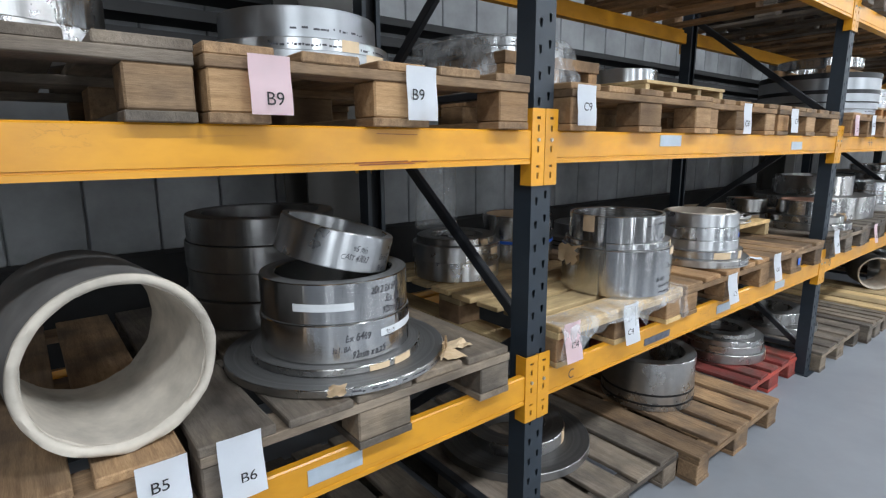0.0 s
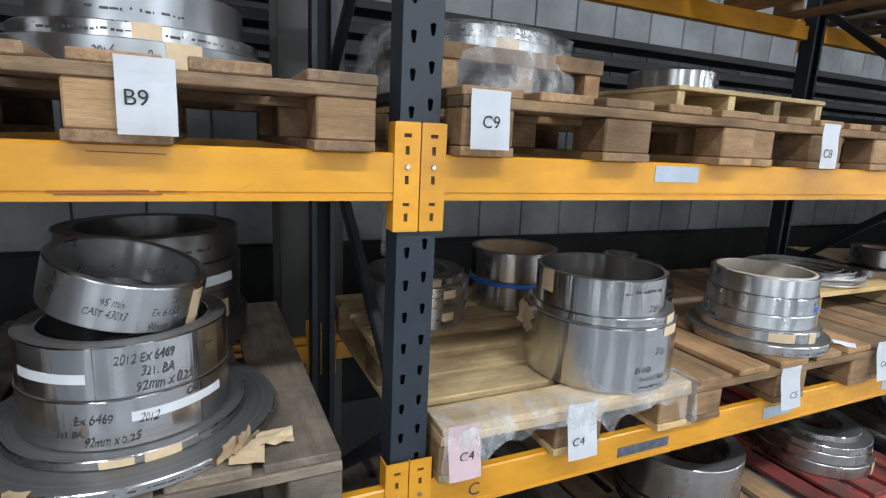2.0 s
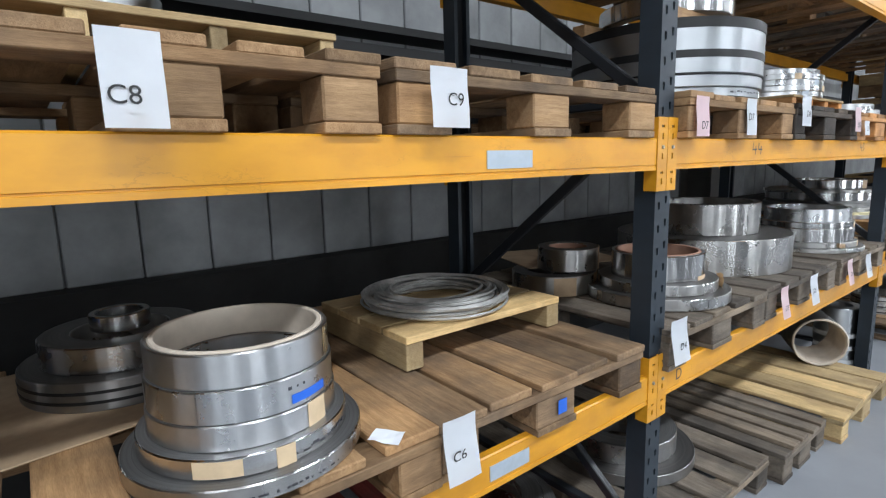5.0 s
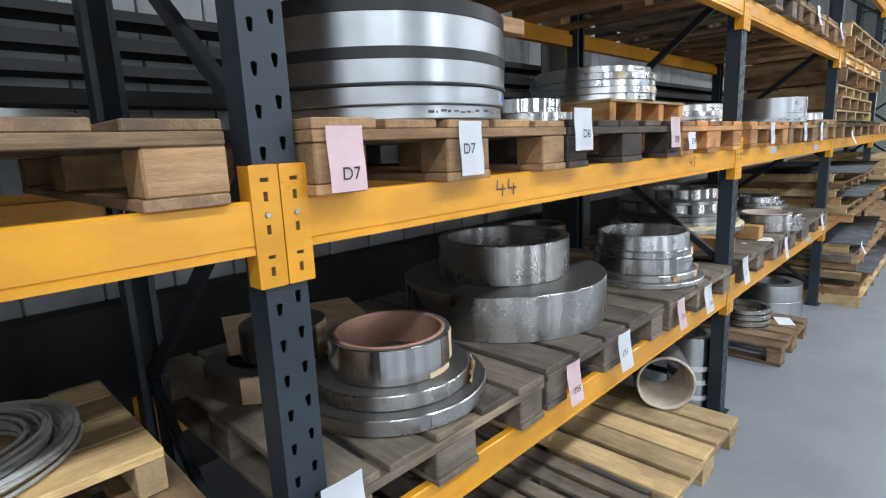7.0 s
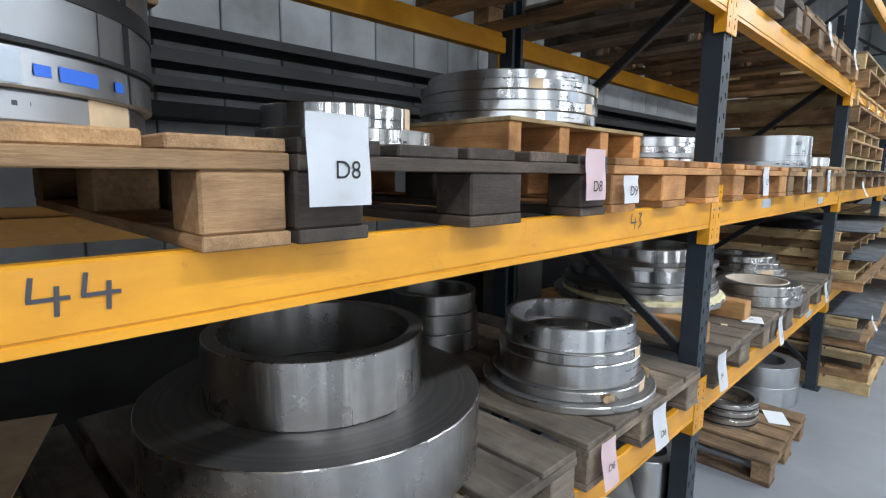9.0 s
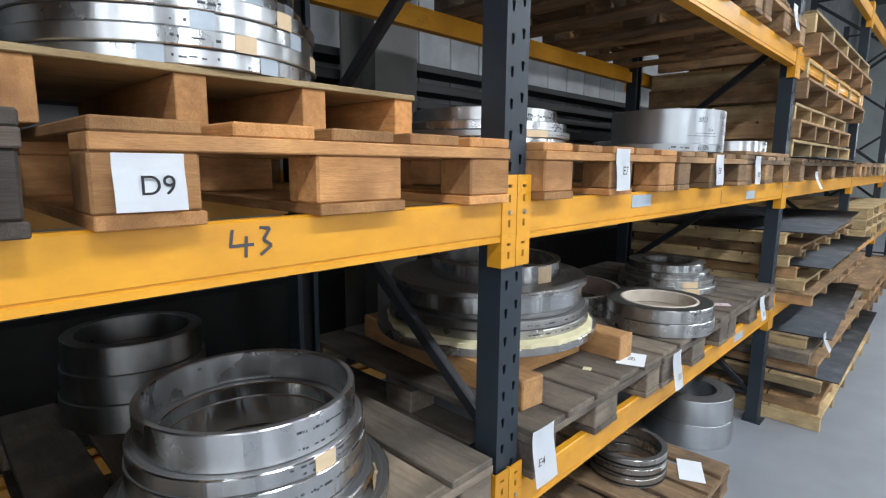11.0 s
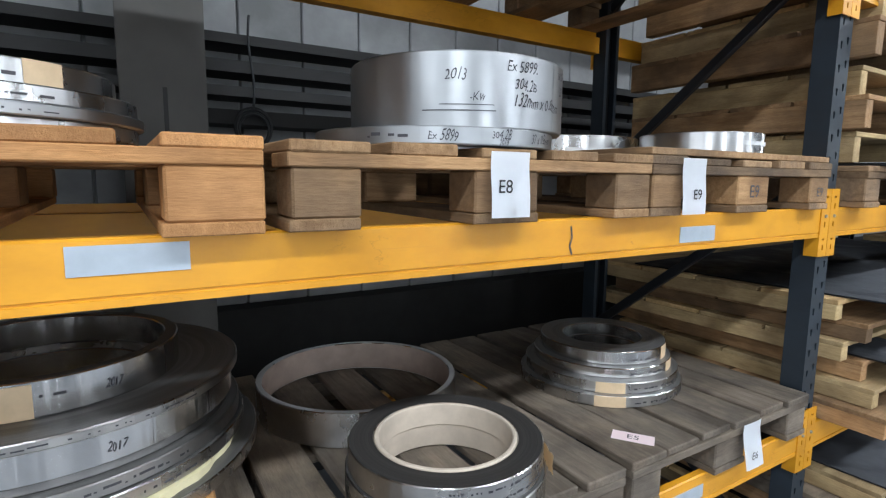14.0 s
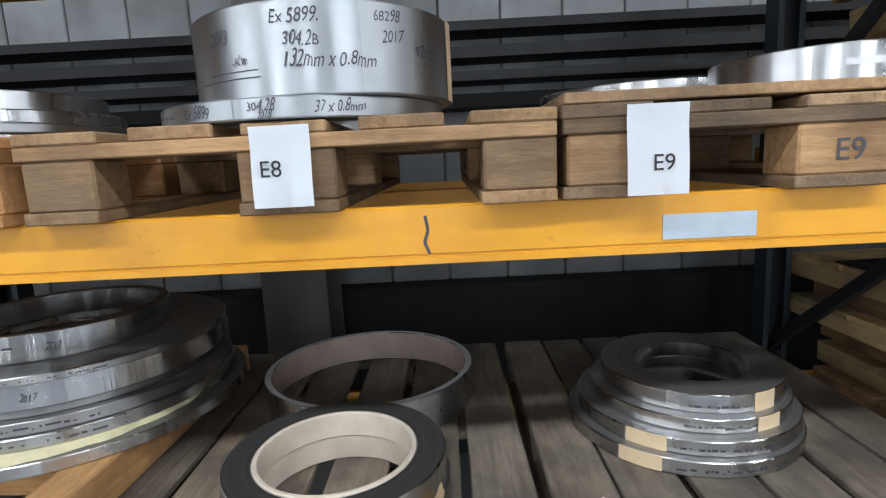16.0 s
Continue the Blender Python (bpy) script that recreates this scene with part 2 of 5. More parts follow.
def film_material():
    m, n, l, p = material("plastic_film")
    out = n["Material Output"]
    tr, gl, mx = n.new("ShaderNodeBsdfTransparent"), p, n.new("ShaderNodeMixShader")
    p.inputs["Base Color"].default_value = (0.75, 0.77, 0.78, 1)
    p.inputs["Roughness"].default_value = 0.18
    f = noise_tex(n, l, coords(n, l, (1, 1, 0.5)), 14.0, 5, 0.7)
    l.new(ramp(n, l, f, [(0.42, (0.10, 0.10, 0.10)), (0.7, (0.5, 0.5, 0.5))]), mx.inputs[0])
    l.new(tr.outputs[0], mx.inputs[1]), l.new(gl.outputs[0], mx.inputs[2])
    l.new(mx.outputs[0], out.inputs["Surface"])
    bump(n, l, p, f, 0.8, 0.01)
    return m


FILM = film_material()

# ---- building tools ----


def thing(name, m, label, category, group="", kind=""):
    o = new(name)
    o.empty_display_size = 0.05
    o.matrix_basis = m
    return tagged(o, label, category, group, kind)


def mesh_of(name, bm, mats, smooth=None):
    d = bpy.data.meshes.new(name)
    bm.to_mesh(d)
    bm.free()
    for m in mats if isinstance(mats, (list, tuple)) else [mats]:
        d.materials.append(m)
    if smooth is not None:
        for p in d.polygons:
            p.use_smooth = True
        d.set_sharp_from_angle(angle=radians(smooth))
    return d


def part(name, bm, mat, parent, label="", m=None, smooth=None):
    o = new(name, bm if isinstance(bm, bpy.types.Mesh) else mesh_of(name, bm, mat, smooth))
    o.parent = parent
    if m is not None:
        o.matrix_basis = m
    return tagged(o, label)


def add_box(bm, x0, x1, y0, y1, z0, z1, slot=0):
    vs = [bm.verts.new((x, y, z)) for z in (z0, z1) for y in (y0, y1) for x in (x0, x1)]
    for q in ((0, 2, 3, 1), (4, 5, 7, 6), (0, 1, 5, 4), (2, 6, 7, 3), (0, 4, 6, 2), (1, 3, 7, 5)):
        f = bm.faces.new([vs[i] for i in q])
        f.material_index = slot


CACHE = {}


def block(dx, dy, dz, mat, bevel=0.003):
    """A bevelled box about its own centre, shared between alike pieces."""
    key = (round(dx, 3), round(dy, 3), round(dz, 3), mat.name, bevel)
    if key not in CACHE:
        bm = bmesh.new()
        add_box(bm, -dx / 2, dx / 2, -dy / 2, dy / 2, -dz / 2, dz / 2)
        if bevel:
            bmesh.ops.bevel(bm, geom=bm.edges[:], offset=bevel, segments=1, affect="EDGES")
        CACHE[key] = mesh_of("block", bm, mat)
    return CACHE[key]


def piece(name, parent, x0, x1, y0, y1, z0, z1, mat, bevel=0.003, jitter=0.0, label=""):
    """A board between two corners of its parent's space, its own x along its longest side."""
    dx, dy, dz = x1 - x0, y1 - y0, z1 - z0
    c = ((x0 + x1) / 2, (y0 + y1) / 2, (z0 + z1) / 2)
    j = random.uniform(-1, 1) * jitter
    if dy > dx and dy >= dz:
        return part(name, block(dy, dx, dz, mat, bevel), None, parent, label, pose(*c, 0, 0, 90 + j))
    if dz > dx and dz > dy:
        return part(name, block(dz, dy, dx, mat, bevel), None, parent, label, pose(*c, 0, 90, 0))
    return part(name, block(dx, dy, dz, mat, bevel), None, parent, label, pose(*c, 0, 0, j))


def text_mesh(words, size, mat, align="LEFT"):
    cu = bpy.data.curves.new("words", "FONT")
    cu.body, cu.size, cu.align_x = words, size, align
    o = new("words", cu)
    d = bpy.data.meshes.new_from_object(o.evaluated_get(bpy.context.evaluated_depsgraph_get()))
    bpy.data.objects.remove(o)
    d.materials.clear()
    d.materials.append(mat)
    return d

# ---- the hall ----


def shell(name, x0, x1, y0, y1, z0, z1, mat):
    bm = bmesh.new()
    add_box(bm, x0, x1, y0, y1, z0, z1)
    return tagged(new(name, mesh_of(name, bm, mat)), kind="structure")


shell("floor", -12, 26, -4.9, 2.3, -0.2, 0, FLOOR)
shell("ceiling", -12, 26, -4.9, 2.5, 6.6, 6.8, CEIL)
# unseen dark wall, gapped for the added strips; it shapes the steel's reflections
shell("wall_south_sill", -12, 26, -4.9, -4.5, 0, 0.7, CEIL)
shell("wall_south_head", -12, 26, -4.9, -4.5, 3.8, 6.6, CEIL)
shell("wall_south_end", -12, -4.02, -4.9, -4.5, 0.7, 3.8, CEIL)
for i in range(6):
    shell("wall_south_pier", -3.18 + 2.6 * i, -1.42 + 2.6 * i, -4.9, -4.5, 0.7, 3.8, CEIL)
shell("wall_south_far", 12.42, 26, -4.9, -4.5, 0.7, 3.8, CEIL)
shell("wall_west", -12.2, -12, -4.9, 2.5, 0, 6.6, CEIL)
shell("wall_east", 26, 26.2, -4.9, 2.5, 0, 6.6, PALE_WALL)
shell("wall_north", -12, 26, 2.12, 2.3, 0, 6.6, CLAD)
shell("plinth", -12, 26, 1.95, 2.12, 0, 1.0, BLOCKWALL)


def cladding():
    """Profiled wall sheets: shallow ribs standing on the wall."""
    w = bpy.data.objects["wall_north"]
    for i in range(44):
        x = -4.0 + 0.33 * i
        piece("sheet", w, x + 0.004, x + 0.326, 2.085, 2.118, 1.0, 3.9, CLAD, 0.006)


cladding()


def wall_rail(z, h, y0, y1, mat):
    bm = bmesh.new()
    add_box(bm, -6, 15, y0, y1, z, z + h)
    add_box(bm, -6, 15, y0 - 0.02, y0, z, z + 0.012)
    tagged(new("wall_rail", mesh_of("wall_rail", bm, mat)), "dark steel rail fixed along the wall", "rail", kind="structure")


for z, h in ((1.93, 0.07), (2.06, 0.05), (2.17, 0.06), (2.30, 0.05)):
    wall_rail(z, h, 1.88, 2.08, PIPE)


def stanchion(x, y, w, d):
    t = thing("stanchion", pose(x, y, 0), "grey painted steel building column behind the rack", "column", kind="structure")
    bm = bmesh.new()
    add_box(bm, -w / 2, w / 2, -0.008, 0.008, 0, 6.4)
    part("flange", bm, COLUMN, t)
    bm = bmesh.new()
    add_box(bm, -0.008, 0.008, 0.008, d - 0.008, 0, 6.4)
    part("web", bm, COLUMN, t)
    bm = bmesh.new()
    add_box(bm, -w / 2, w / 2, d - 0.008, d + 0.008, 0, 6.4)
    part("flange", bm, COLUMN, t)
    bm = bmesh.new()
    add_box(bm, -0.008, 0.008, -0.0105, -0.0085, 1.74, 2.02)
    part("scrawl", bm, INK, t, "black marker line")


stanchion(6.50, 1.50, 0.30, 0.3)
stanchion(0.05, 1.50, 0.30, 0.3)

# ---- pallet racking ----
BAY, DEEP = 2.8, 1.06
TOPS = (0.808, 1.597, 2.388)
POSTS = [-5.6, -2.8, 0.0, 2.8, 5.6, 8.4, 11.2, 14.0, 16.8]
HIGH = 4.2


def holed_plate(bm, x0, x1, z0, z1, y, pitch, columns, hw, hh):
    """A plate in the plane y with rows of slots cut through it."""
    rows = int(round((z1 - z0) / pitch))
    step = (z1 - z0) / rows
    xs = [x0, (columns[0] + columns[1]) / 2, x1]
    for i in range(rows):
        for k, cx in enumerate(columns):
            a, b, c, d = xs[k], xs[k + 1], z0 + i * step, z0 + (i + 1) * step
            cz = (c + d) / 2 + (0.012 if k else -0.006)
            outer = [bm.verts.new((x, y, z)) for x, z in ((a, c), (cx, c), (b, c), (b, cz), (b, d), (cx, d), (a, d), (a, cz))]
            inner = [bm.verts.new((cx + hw * u, y, cz + hh * v)) for u, v in ((-0.6, -0.8), (0, -1), (0.6, -0.8), (0.8, 0), (1, 0.75), (0, 1), (-1, 0.75), (-0.8, 0))]
            deep = [bm.verts.new((p.co.x, y + 0.003, p.co.z)) for p in inner]
            for j in range(8):
                j2 = (j + 1) % 8
                bm.faces.new((outer[j], outer[j2], inner[j2], inner[j]))
                bm.faces.new((inner[j], inner[j2], deep[j2], deep[j]))


def upright_mesh():
    bm = bmesh.new()
    holed_plate(bm, -0.045, 0.045, 0.0, HIGH, 0.0, 0.075, (-0.021, 0.021), 0.007, 0.0135)
    for s in (-1, 1):
        a = sorted((s * 0.045, s * 0.042))
        add_box(bm, *a, 0.0005, 0.075, 0, HIGH)
        b = sorted((s * 0.042, s * 0.025))
        add_box(bm, *b, 0.072, 0.075, 0, HIGH)
    # near-black plate across the open channel, standing in for the shade behind the slots
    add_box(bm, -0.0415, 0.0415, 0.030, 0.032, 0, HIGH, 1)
    return mesh_of("upright", bm, [NAVY, HOLLOW_SHADE])


def bar_mesh(length, w=0.04, d=0.028):
    bm = bmesh.new()
    add_box(bm, -w / 2, w / 2, -d / 2, d / 2, 0, length)
    bmesh.ops.bevel(bm, geom=bm.edges[:], offset=0.004, segments=1, affect="EDGES")
    return mesh_of("brace", bm, BLACKISH)


UPRIGHT = upright_mesh()


def rack_frame(x, kind_of=0, turned=()):
    t = thing("rack_frame", pose(x, 0, 0), "dark navy slotted steel rack end frame with diagonal bracing", "rack frame", "rack frames")
    part("upright", UPRIGHT, None, t, m=pose(0, 0.004, 0))
    part("upright", UPRIGHT, None, t, m=pose(0, DEEP, 0, 0, 0, 180))
    zs = [0.18, 0.95, 1.72, 2.49, 3.26, 4.03]
    up = kind_of
    for i, z in enumerate(zs):
        part("brace", bar_mesh(DEEP - 0.14), None, t, m=pose(0, 0.07, z, -90, 0, 0)) if i in (0, 2, 5) else None
        if i < 5:
            a, b = Vector((0, 0.06, z)), Vector((0, DEEP - 0.06, zs[i + 1] - 0.03))
            if (i + up + (i in turned)) % 2:
                a.z, b.z = b.z, a.z
            v = b - a
            m = Matrix.Translation(a) @ v.to_track_quat("Z", "X").to_matrix().to_4x4()
            part("brace", bar_mesh(v.length), None, t, m=m)
    for y in (0.035, DEEP - 0.035):
        bm = bmesh.new()
        add_box(bm, -0.065, 0.065, y - 0.055, y + 0.055, 0, 0.006)
        part("foot_plate", bm, NAVY, t)


for i, x in enumerate(POSTS):
    rack_frame(x, 1 - i % 2, (2,) if i == 5 else ())


def beam_mesh(length):
    """A box beam with a shelf step at its back and a folded seam low on its face."""
    prof = [(0, 0.0), (0, 0.012), (0.003, 0.0135), (0.003, 0.0165), (0, 0.018), (0, 0.096), (0.004, 0.1), (0.024, 0.1), (0.024, 0.072), (0.048, 0.072), (0.048, 0.0)]
    bm = bmesh.new()
    ends = [[bm.verts.new((x, y, z)) for y, z in prof] for x in (-length / 2, length / 2)]
    k = len(prof)
    for j in range(k):
        bm.faces.new((ends[0][j], ends[1][j], ends[1][(j + 1) % k], ends[0][(j + 1) % k]))
    bm.faces.new(ends[0]), bm.faces.new(ends[1][::-1])
    bmesh.ops.recalc_face_normals(bm, faces=bm.faces[:])
    return mesh_of("box_section", bm, YELLOW)


BEAM = beam_mesh(BAY - 0.118)


def connector_mesh():
    """Angle plate hooked on the upright; slots cut in its face."""
    bm = bmesh.new()
    w, h = 0.057, 0.230
    slots = [(0.030, 0.0045, 0.009), (0.058, 0.0075, 0.0035), (0.110, 0.0045, 0.009), (0.138, 0.002, 0.002), (0.172, 0.0045, 0.009), (0.203, 0.0085, 0.004)]
    zs = [0.0] + sorted(z for z, _, _ in slots)
    slots.sort()
    edges = [0.0] + [(slots[i][0] + slots[i + 1][0]) / 2 for i in range(len(slots) - 1)] + [h]
    for (z, hw, hh), a, b in zip(slots, edges, edges[1:]):
        cx = w / 2
        o = [bm.verts.new((x, 0, q)) for x, q in ((0, a), (w, a), (w, b), (0, b))]
        n = [bm.verts.new((cx + hw * u, 0, z + hh * v)) for u, v in ((-1, -1), (1, -1), (1, 1), (-1, 1))]
        d = [bm.verts.new((p.co.x, 0.004, p.co.z)) for p in n]
        f = [bm.verts.new((p.co.x, 0.0042, p.co.z)) for p in n]
        for j in range(4):
            bm.faces.new((o[j], o[(j + 1) % 4], n[(j + 1) % 4], n[j]))
            bm.faces.new((n[j], n[(j + 1) % 4], d[(j + 1) % 4], d[j]))
        q = bm.faces.new(f)
        q.material_index = 1
    add_box(bm, 0, 0.003, 0.0005, 0.045, 0, h)
    add_box(bm, w - 0.003, w, 0.0005, 0.004, 0, h)
    add_box(bm, 0.003, w - 0.003, 0.0005, 0.003, -0.001, 0.0)
    add_box(bm, 0.003, w - 0.003, 0.0005, 0.003, h, h + 0.001)
    return mesh_of("connector", bm, [YELLOW, SLOT])


def bolt_mesh():
    bm = bmesh.new()
    bmesh.ops.create_cone(bm, cap_ends=True, segments=10, radius1=0.0065, radius2=0.005, depth=0.006)
    return mesh_of("bolt", bm, BOLT)


CONN, BOLTM = connector_mesh(), bolt_mesh()


def rack_beam(x, top, back=False):
    m = pose(x, DEEP + 0.002, top - 0.1, 0, 0, 180) if back else pose(x, -0.002, top - 0.1)
    t = thing("rack_beam", m, "yellow painted steel shelf beam, scuffed and chipped", "beam", "rack beams")
    part("box_section", BEAM, None, t)
    half = BAY / 2
    for s in (-1, 1):
        c = part("connector", CONN, None, t, m=pose(s * half + (0.0015 if s < 0 else -0.0585), -0.004, -0.066))
        part("bolt", BOLTM, None, c, "zinc bolt head", pose(0.0285, -0.002, 0.138, 90, 0, 0))
    return t


for i in range(len(POSTS) - 1):
    for top in TOPS + ((3.18,) if i in (5, 6) else ()):
        if i == 6 and top == TOPS[2]:
            continue
        for back in (False, True):
            rack_beam((POSTS[i] + POSTS[i + 1]) / 2, top, back)


def sticker(x0, x1, z0, z1, mat=STICKER, label="grey plastic strip stuck on the beam"):
    bm = bmesh.new()
    add_box(bm, x0, x1, -0.0042, -0.0022, z0, z1)
    tagged(new("beam_sticker", mesh_of("beam_sticker", bm, mat)), label, "sticker", "beam stickers")


for x0, x1, z in ((0.67, 0.83, 1.546), (2.013, 2.166, 1.522), (6.255, 6.408, 1.545), (7.582, 7.738, 1.520)):
    sticker(x0, x1, z, z + 0.042)
for x0, x1, z in ((-0.82, -0.67, 0.745), (2.01, 2.155, 0.735), (7.62, 7.78, 0.735), (2.05 - 0.75, 2.2 - 0.75, 0.74)):
    sticker(x0, x1, z, z + 0.042)
sticker(0.66, 0.86, 0.735, 0.765, SCUFF, "rubbed dark strip on the beam")


def beam_mark(words, x, z, size, lean=0.0):
    d = text_mesh(words, size, INK_SOFT)
    o = new("beam_writing", d)
    o.matrix_basis = pose(x, -0.0035, z, 90, lean, 0)
    tagged(o, "number written on the beam in dark marker", "writing")


def beam_strokes(x, z, lines, label, mat=INK_SOFT, thick=0.0026):
    t = thing("beam_writing", pose(x, 0, z), label, "writing")
    for k, (x0, z0, x1, z1) in enumerate(lines):
        n = Vector((-(z1 - z0), 0, x1 - x0)).normalized() * thick
        y = -0.0032 - 0.0002 * k
        bm = bmesh.new()
        q = [Vector((x0, y, z0)) - n, Vector((x1, y, z1)) - n, Vector((x1, y, z1)) + n, Vector((x0, y, z0)) + n]
        bm.faces.new([bm.verts.new(v) for v in q])
        part("stroke", bm, mat, t)


FOUR = [(0.004, 0.048, 0.0, 0.022), (-0.002, 0.022, 0.038, 0.022), (0.026, 0.036, 0.024, 0.002)]
beam_strokes(3.451, 1.535, FOUR + [(a + 0.05, b, c + 0.05, d) for a, b, c, d in FOUR], "number 44 written on the beam in dark marker")
beam_strokes(4.868, 1.535, FOUR + [(0.048, 0.048, 0.066, 0.046), (0.066, 0.046, 0.054, 0.028), (0.054, 0.028, 0.068, 0.018), (0.068, 0.018, 0.048, 0.004)], "number 43 written on the beam in dark marker")
beam_strokes(7.186, 1.50, [(0.0, 0.08, 0.004, 0.055), (0.004, 0.055, -0.003, 0.035), (-0.003, 0.035, 0.005, 0.015)], "cracked dark line in the beam's paint")
beam_strokes(-0.60, 1.50, [(0.0, 0.082, 0.12, 0.080)], "dark scratch along the beam", RUST, 0.001)
beam_strokes(-0.66, 1.50, [(0.0, 0.014, 0.15, 0.016), (0.01, 0.009, 0.17, 0.010), (0.16, 0.015, 0.21, 0.014)], "rubbed scratches along the beam's lower edge", RUST, 0.0016)
beam_mark("C", 0.165, 0.735, 0.05)
beam_mark("D", 2.925, 0.745, 0.06)

# ---- pallets ----


def pallet(x0, x1, z0, mat, yf=-0.04, deep=1.15, rz=0.0, label="", boards=5, gap=0.04, high=0.147, bm_mat=None, sheet=False, blockmat=None, wide=(0.12, 0.16), across=0):
    """Block pallet: bottom boards, nine blocks, three cross boards and top boards that run from front to back."""
    w = x1 - x0
    cx, cy = (x0 + x1) / 2, yf + deep / 2
    t = thing("pallet", pose(cx, cy, z0, 0, 0, rz), label or "weathered wooden block pallet standing on the rack beams", "pallet", "pallets")
    h = w / 2
    bl = blockmat or bm_mat or mat
    ends, mid = wide
    cols = ((-h, -h + ends), (-mid / 2, mid / 2), (h - ends, h))
    rows = ((-deep / 2, -deep / 2 + 0.10), (-0.07, 0.07), (deep / 2 - 0.10, deep / 2))
    zb, zk, zs = 0.02, high - 0.045, high - 0.022
    for a, b in cols:
        piece("bottom_board", t, a, b, -deep / 2 + 0.002, deep / 2, 0, zb, mat, 0.002)
        for c, d in rows:
            j = random.uniform(-0.006, 0.006)
            piece("block", t, a + j + 0.002, b + j - 0.002, c + 0.004, d, zb, zk, bl, 0.004)
    for c, d in rows:
        piece("cross_board", t, -h, h, c, d, zk, zs, mat, 0.002)
    for i in range(across):
        bw = (deep - gap * (across - 1)) / across
        a = -deep / 2 + i * (bw + gap)
        piece("top_board", t, -h + random.uniform(0, 0.01), h - random.uniform(0, 0.01), a, a + bw, zs, high + random.uniform(-0.003, 0.001), mat, 0.003, 0.3)
    bw = (w - gap * (boards - 1)) / boards
    for i in range(0 if across else boards):
        a = -h + i * (bw + gap)
        k = random.uniform(-0.008, 0.008)
        f = random.uniform(0.0, 0.014)
        piece("top_board", t, a + (k if 0 < i < boards - 1 else 0), a + bw + (k if 0 < i < boards - 1 else 0), -deep / 2 - 0.004 + f, deep / 2, zs, high + random.uniform(-0.003, 0.001), mat, 0.003, 0.25)
    if sheet:
        piece("plywood_sheet", t, -h + 0.005, h, -deep / 2 + 0.01, deep / 2, high + 0.002, high + 0.02, WOOD_TAN, 0.002)
    return t


U, L = TOPS[1], TOPS[0]
RACK_UP = "tan wooden block pallet on the yellow beams"
pallet(-1.95, -1.00, U, WOOD_GREY, -0.03, label="grey weathered pallet with a dark corner block", blockmat=WOOD_OLD)
pallet(-0.985, -0.11, U, WOOD_OLD, -0.04, label="brown weathered pallet with rough split boards", blockmat=CHIP, gap=0.05)
pallet(0.075, 0.985, U, WOOD_TAN, -0.045, label="tan pallet with chipboard blocks on the yellow beam", blockmat=CHIP, wide=(0.13, 0.15))
pallet(0.99, 1.725, U, WOOD_TAN, -0.02, label="tan pallet with a low skid standing on it", blockmat=CHIP)
pallet(1.76, 2.70, U, WOOD_OLD, -0.02, label="stamped brown pallet with pressed blocks", blockmat=CHIP, wide=(0.14, 0.14))
pallet(2.855, 3.74, U, WOOD_TAN, -0.045, label="tan pallet carrying a strapped steel coil stack", gap=0.03)
pallet(3.75, 4.62, U, WOOD_DARK, -0.05, label="dark stained wooden pallet on the beams")
pallet(4.685, 5.53, U, WOOD_RED, -0.035, label="clean orange-brown pallet under a plywood skid", wide=(0.14, 0.19))
pallet(5.665, 6.51, U, WOOD_RED, -0.045, label="orange-brown pallet with knotty end-grain blocks", wide=(0.14, 0.15))
pallet(6.545, 7.40, U, WOOD_TAN, -0.045, label="worn brown pallet with end-grain blocks", gap=0.045)
pallet(7.41, 8.30, U, WOOD_OLD, -0.04, label="worn brown pallet topped with a plywood sheet", sheet=True, blockmat=CHIP)
pallet(-2.02, -1.08, L, WOOD_OLD, -0.03, label="worn brown pallet under a pipe-shaped coil")
pallet(-1.06, -0.17, L, WOOD_GREY, -0.04, label="grey weathered pallet with split boards", gap=0.02)
pallet(0.07, 0.90, L, WOOD_NEW, -0.03, label="tan pallet wrapped in torn clear film", gap=0.03, boards=4, blockmat=WOOD_TAN, across=8)
pallet(0.925, 1.84, L, WOOD_TAN, -0.03, label="tan pallet with wide gaps between its boards", gap=0.05)
pallet(1.85, 2.66, L, WOOD_OLD, -0.03, label="brown pallet with a blue dab on its block", gap=0.02, rz=-1.0)
pallet(2.83, 3.635, L, WOOD_GREY, -0.03, label="grey worn pallet under a stepped coil", gap=0.03)
pallet(3.67, 4.595, L, WOOD_GREY, -0.02, label="grey worn pallet carrying a large steel drum coil", gap=0.03)
pallet(4.64, 5.50, L, WOOD_GREY, -0.03, label="grey worn pallet under stacked slit coils", gap=0.03)
pallet(5.68, 6.55, L, WOOD_GREY, -0.03, label="grey pallet with timber bearers lying on it", gap=0.02)
pallet(6.57, 7.385, L, WOOD_GREY, -0.035, label="grey-brown pallet under ring coils", gap=0.03)
pallet(7.42, 8.33, L, WOOD_GREY, -0.03, label="grey-brown pallet, half of its deck empty", gap=0.015, boards=6)


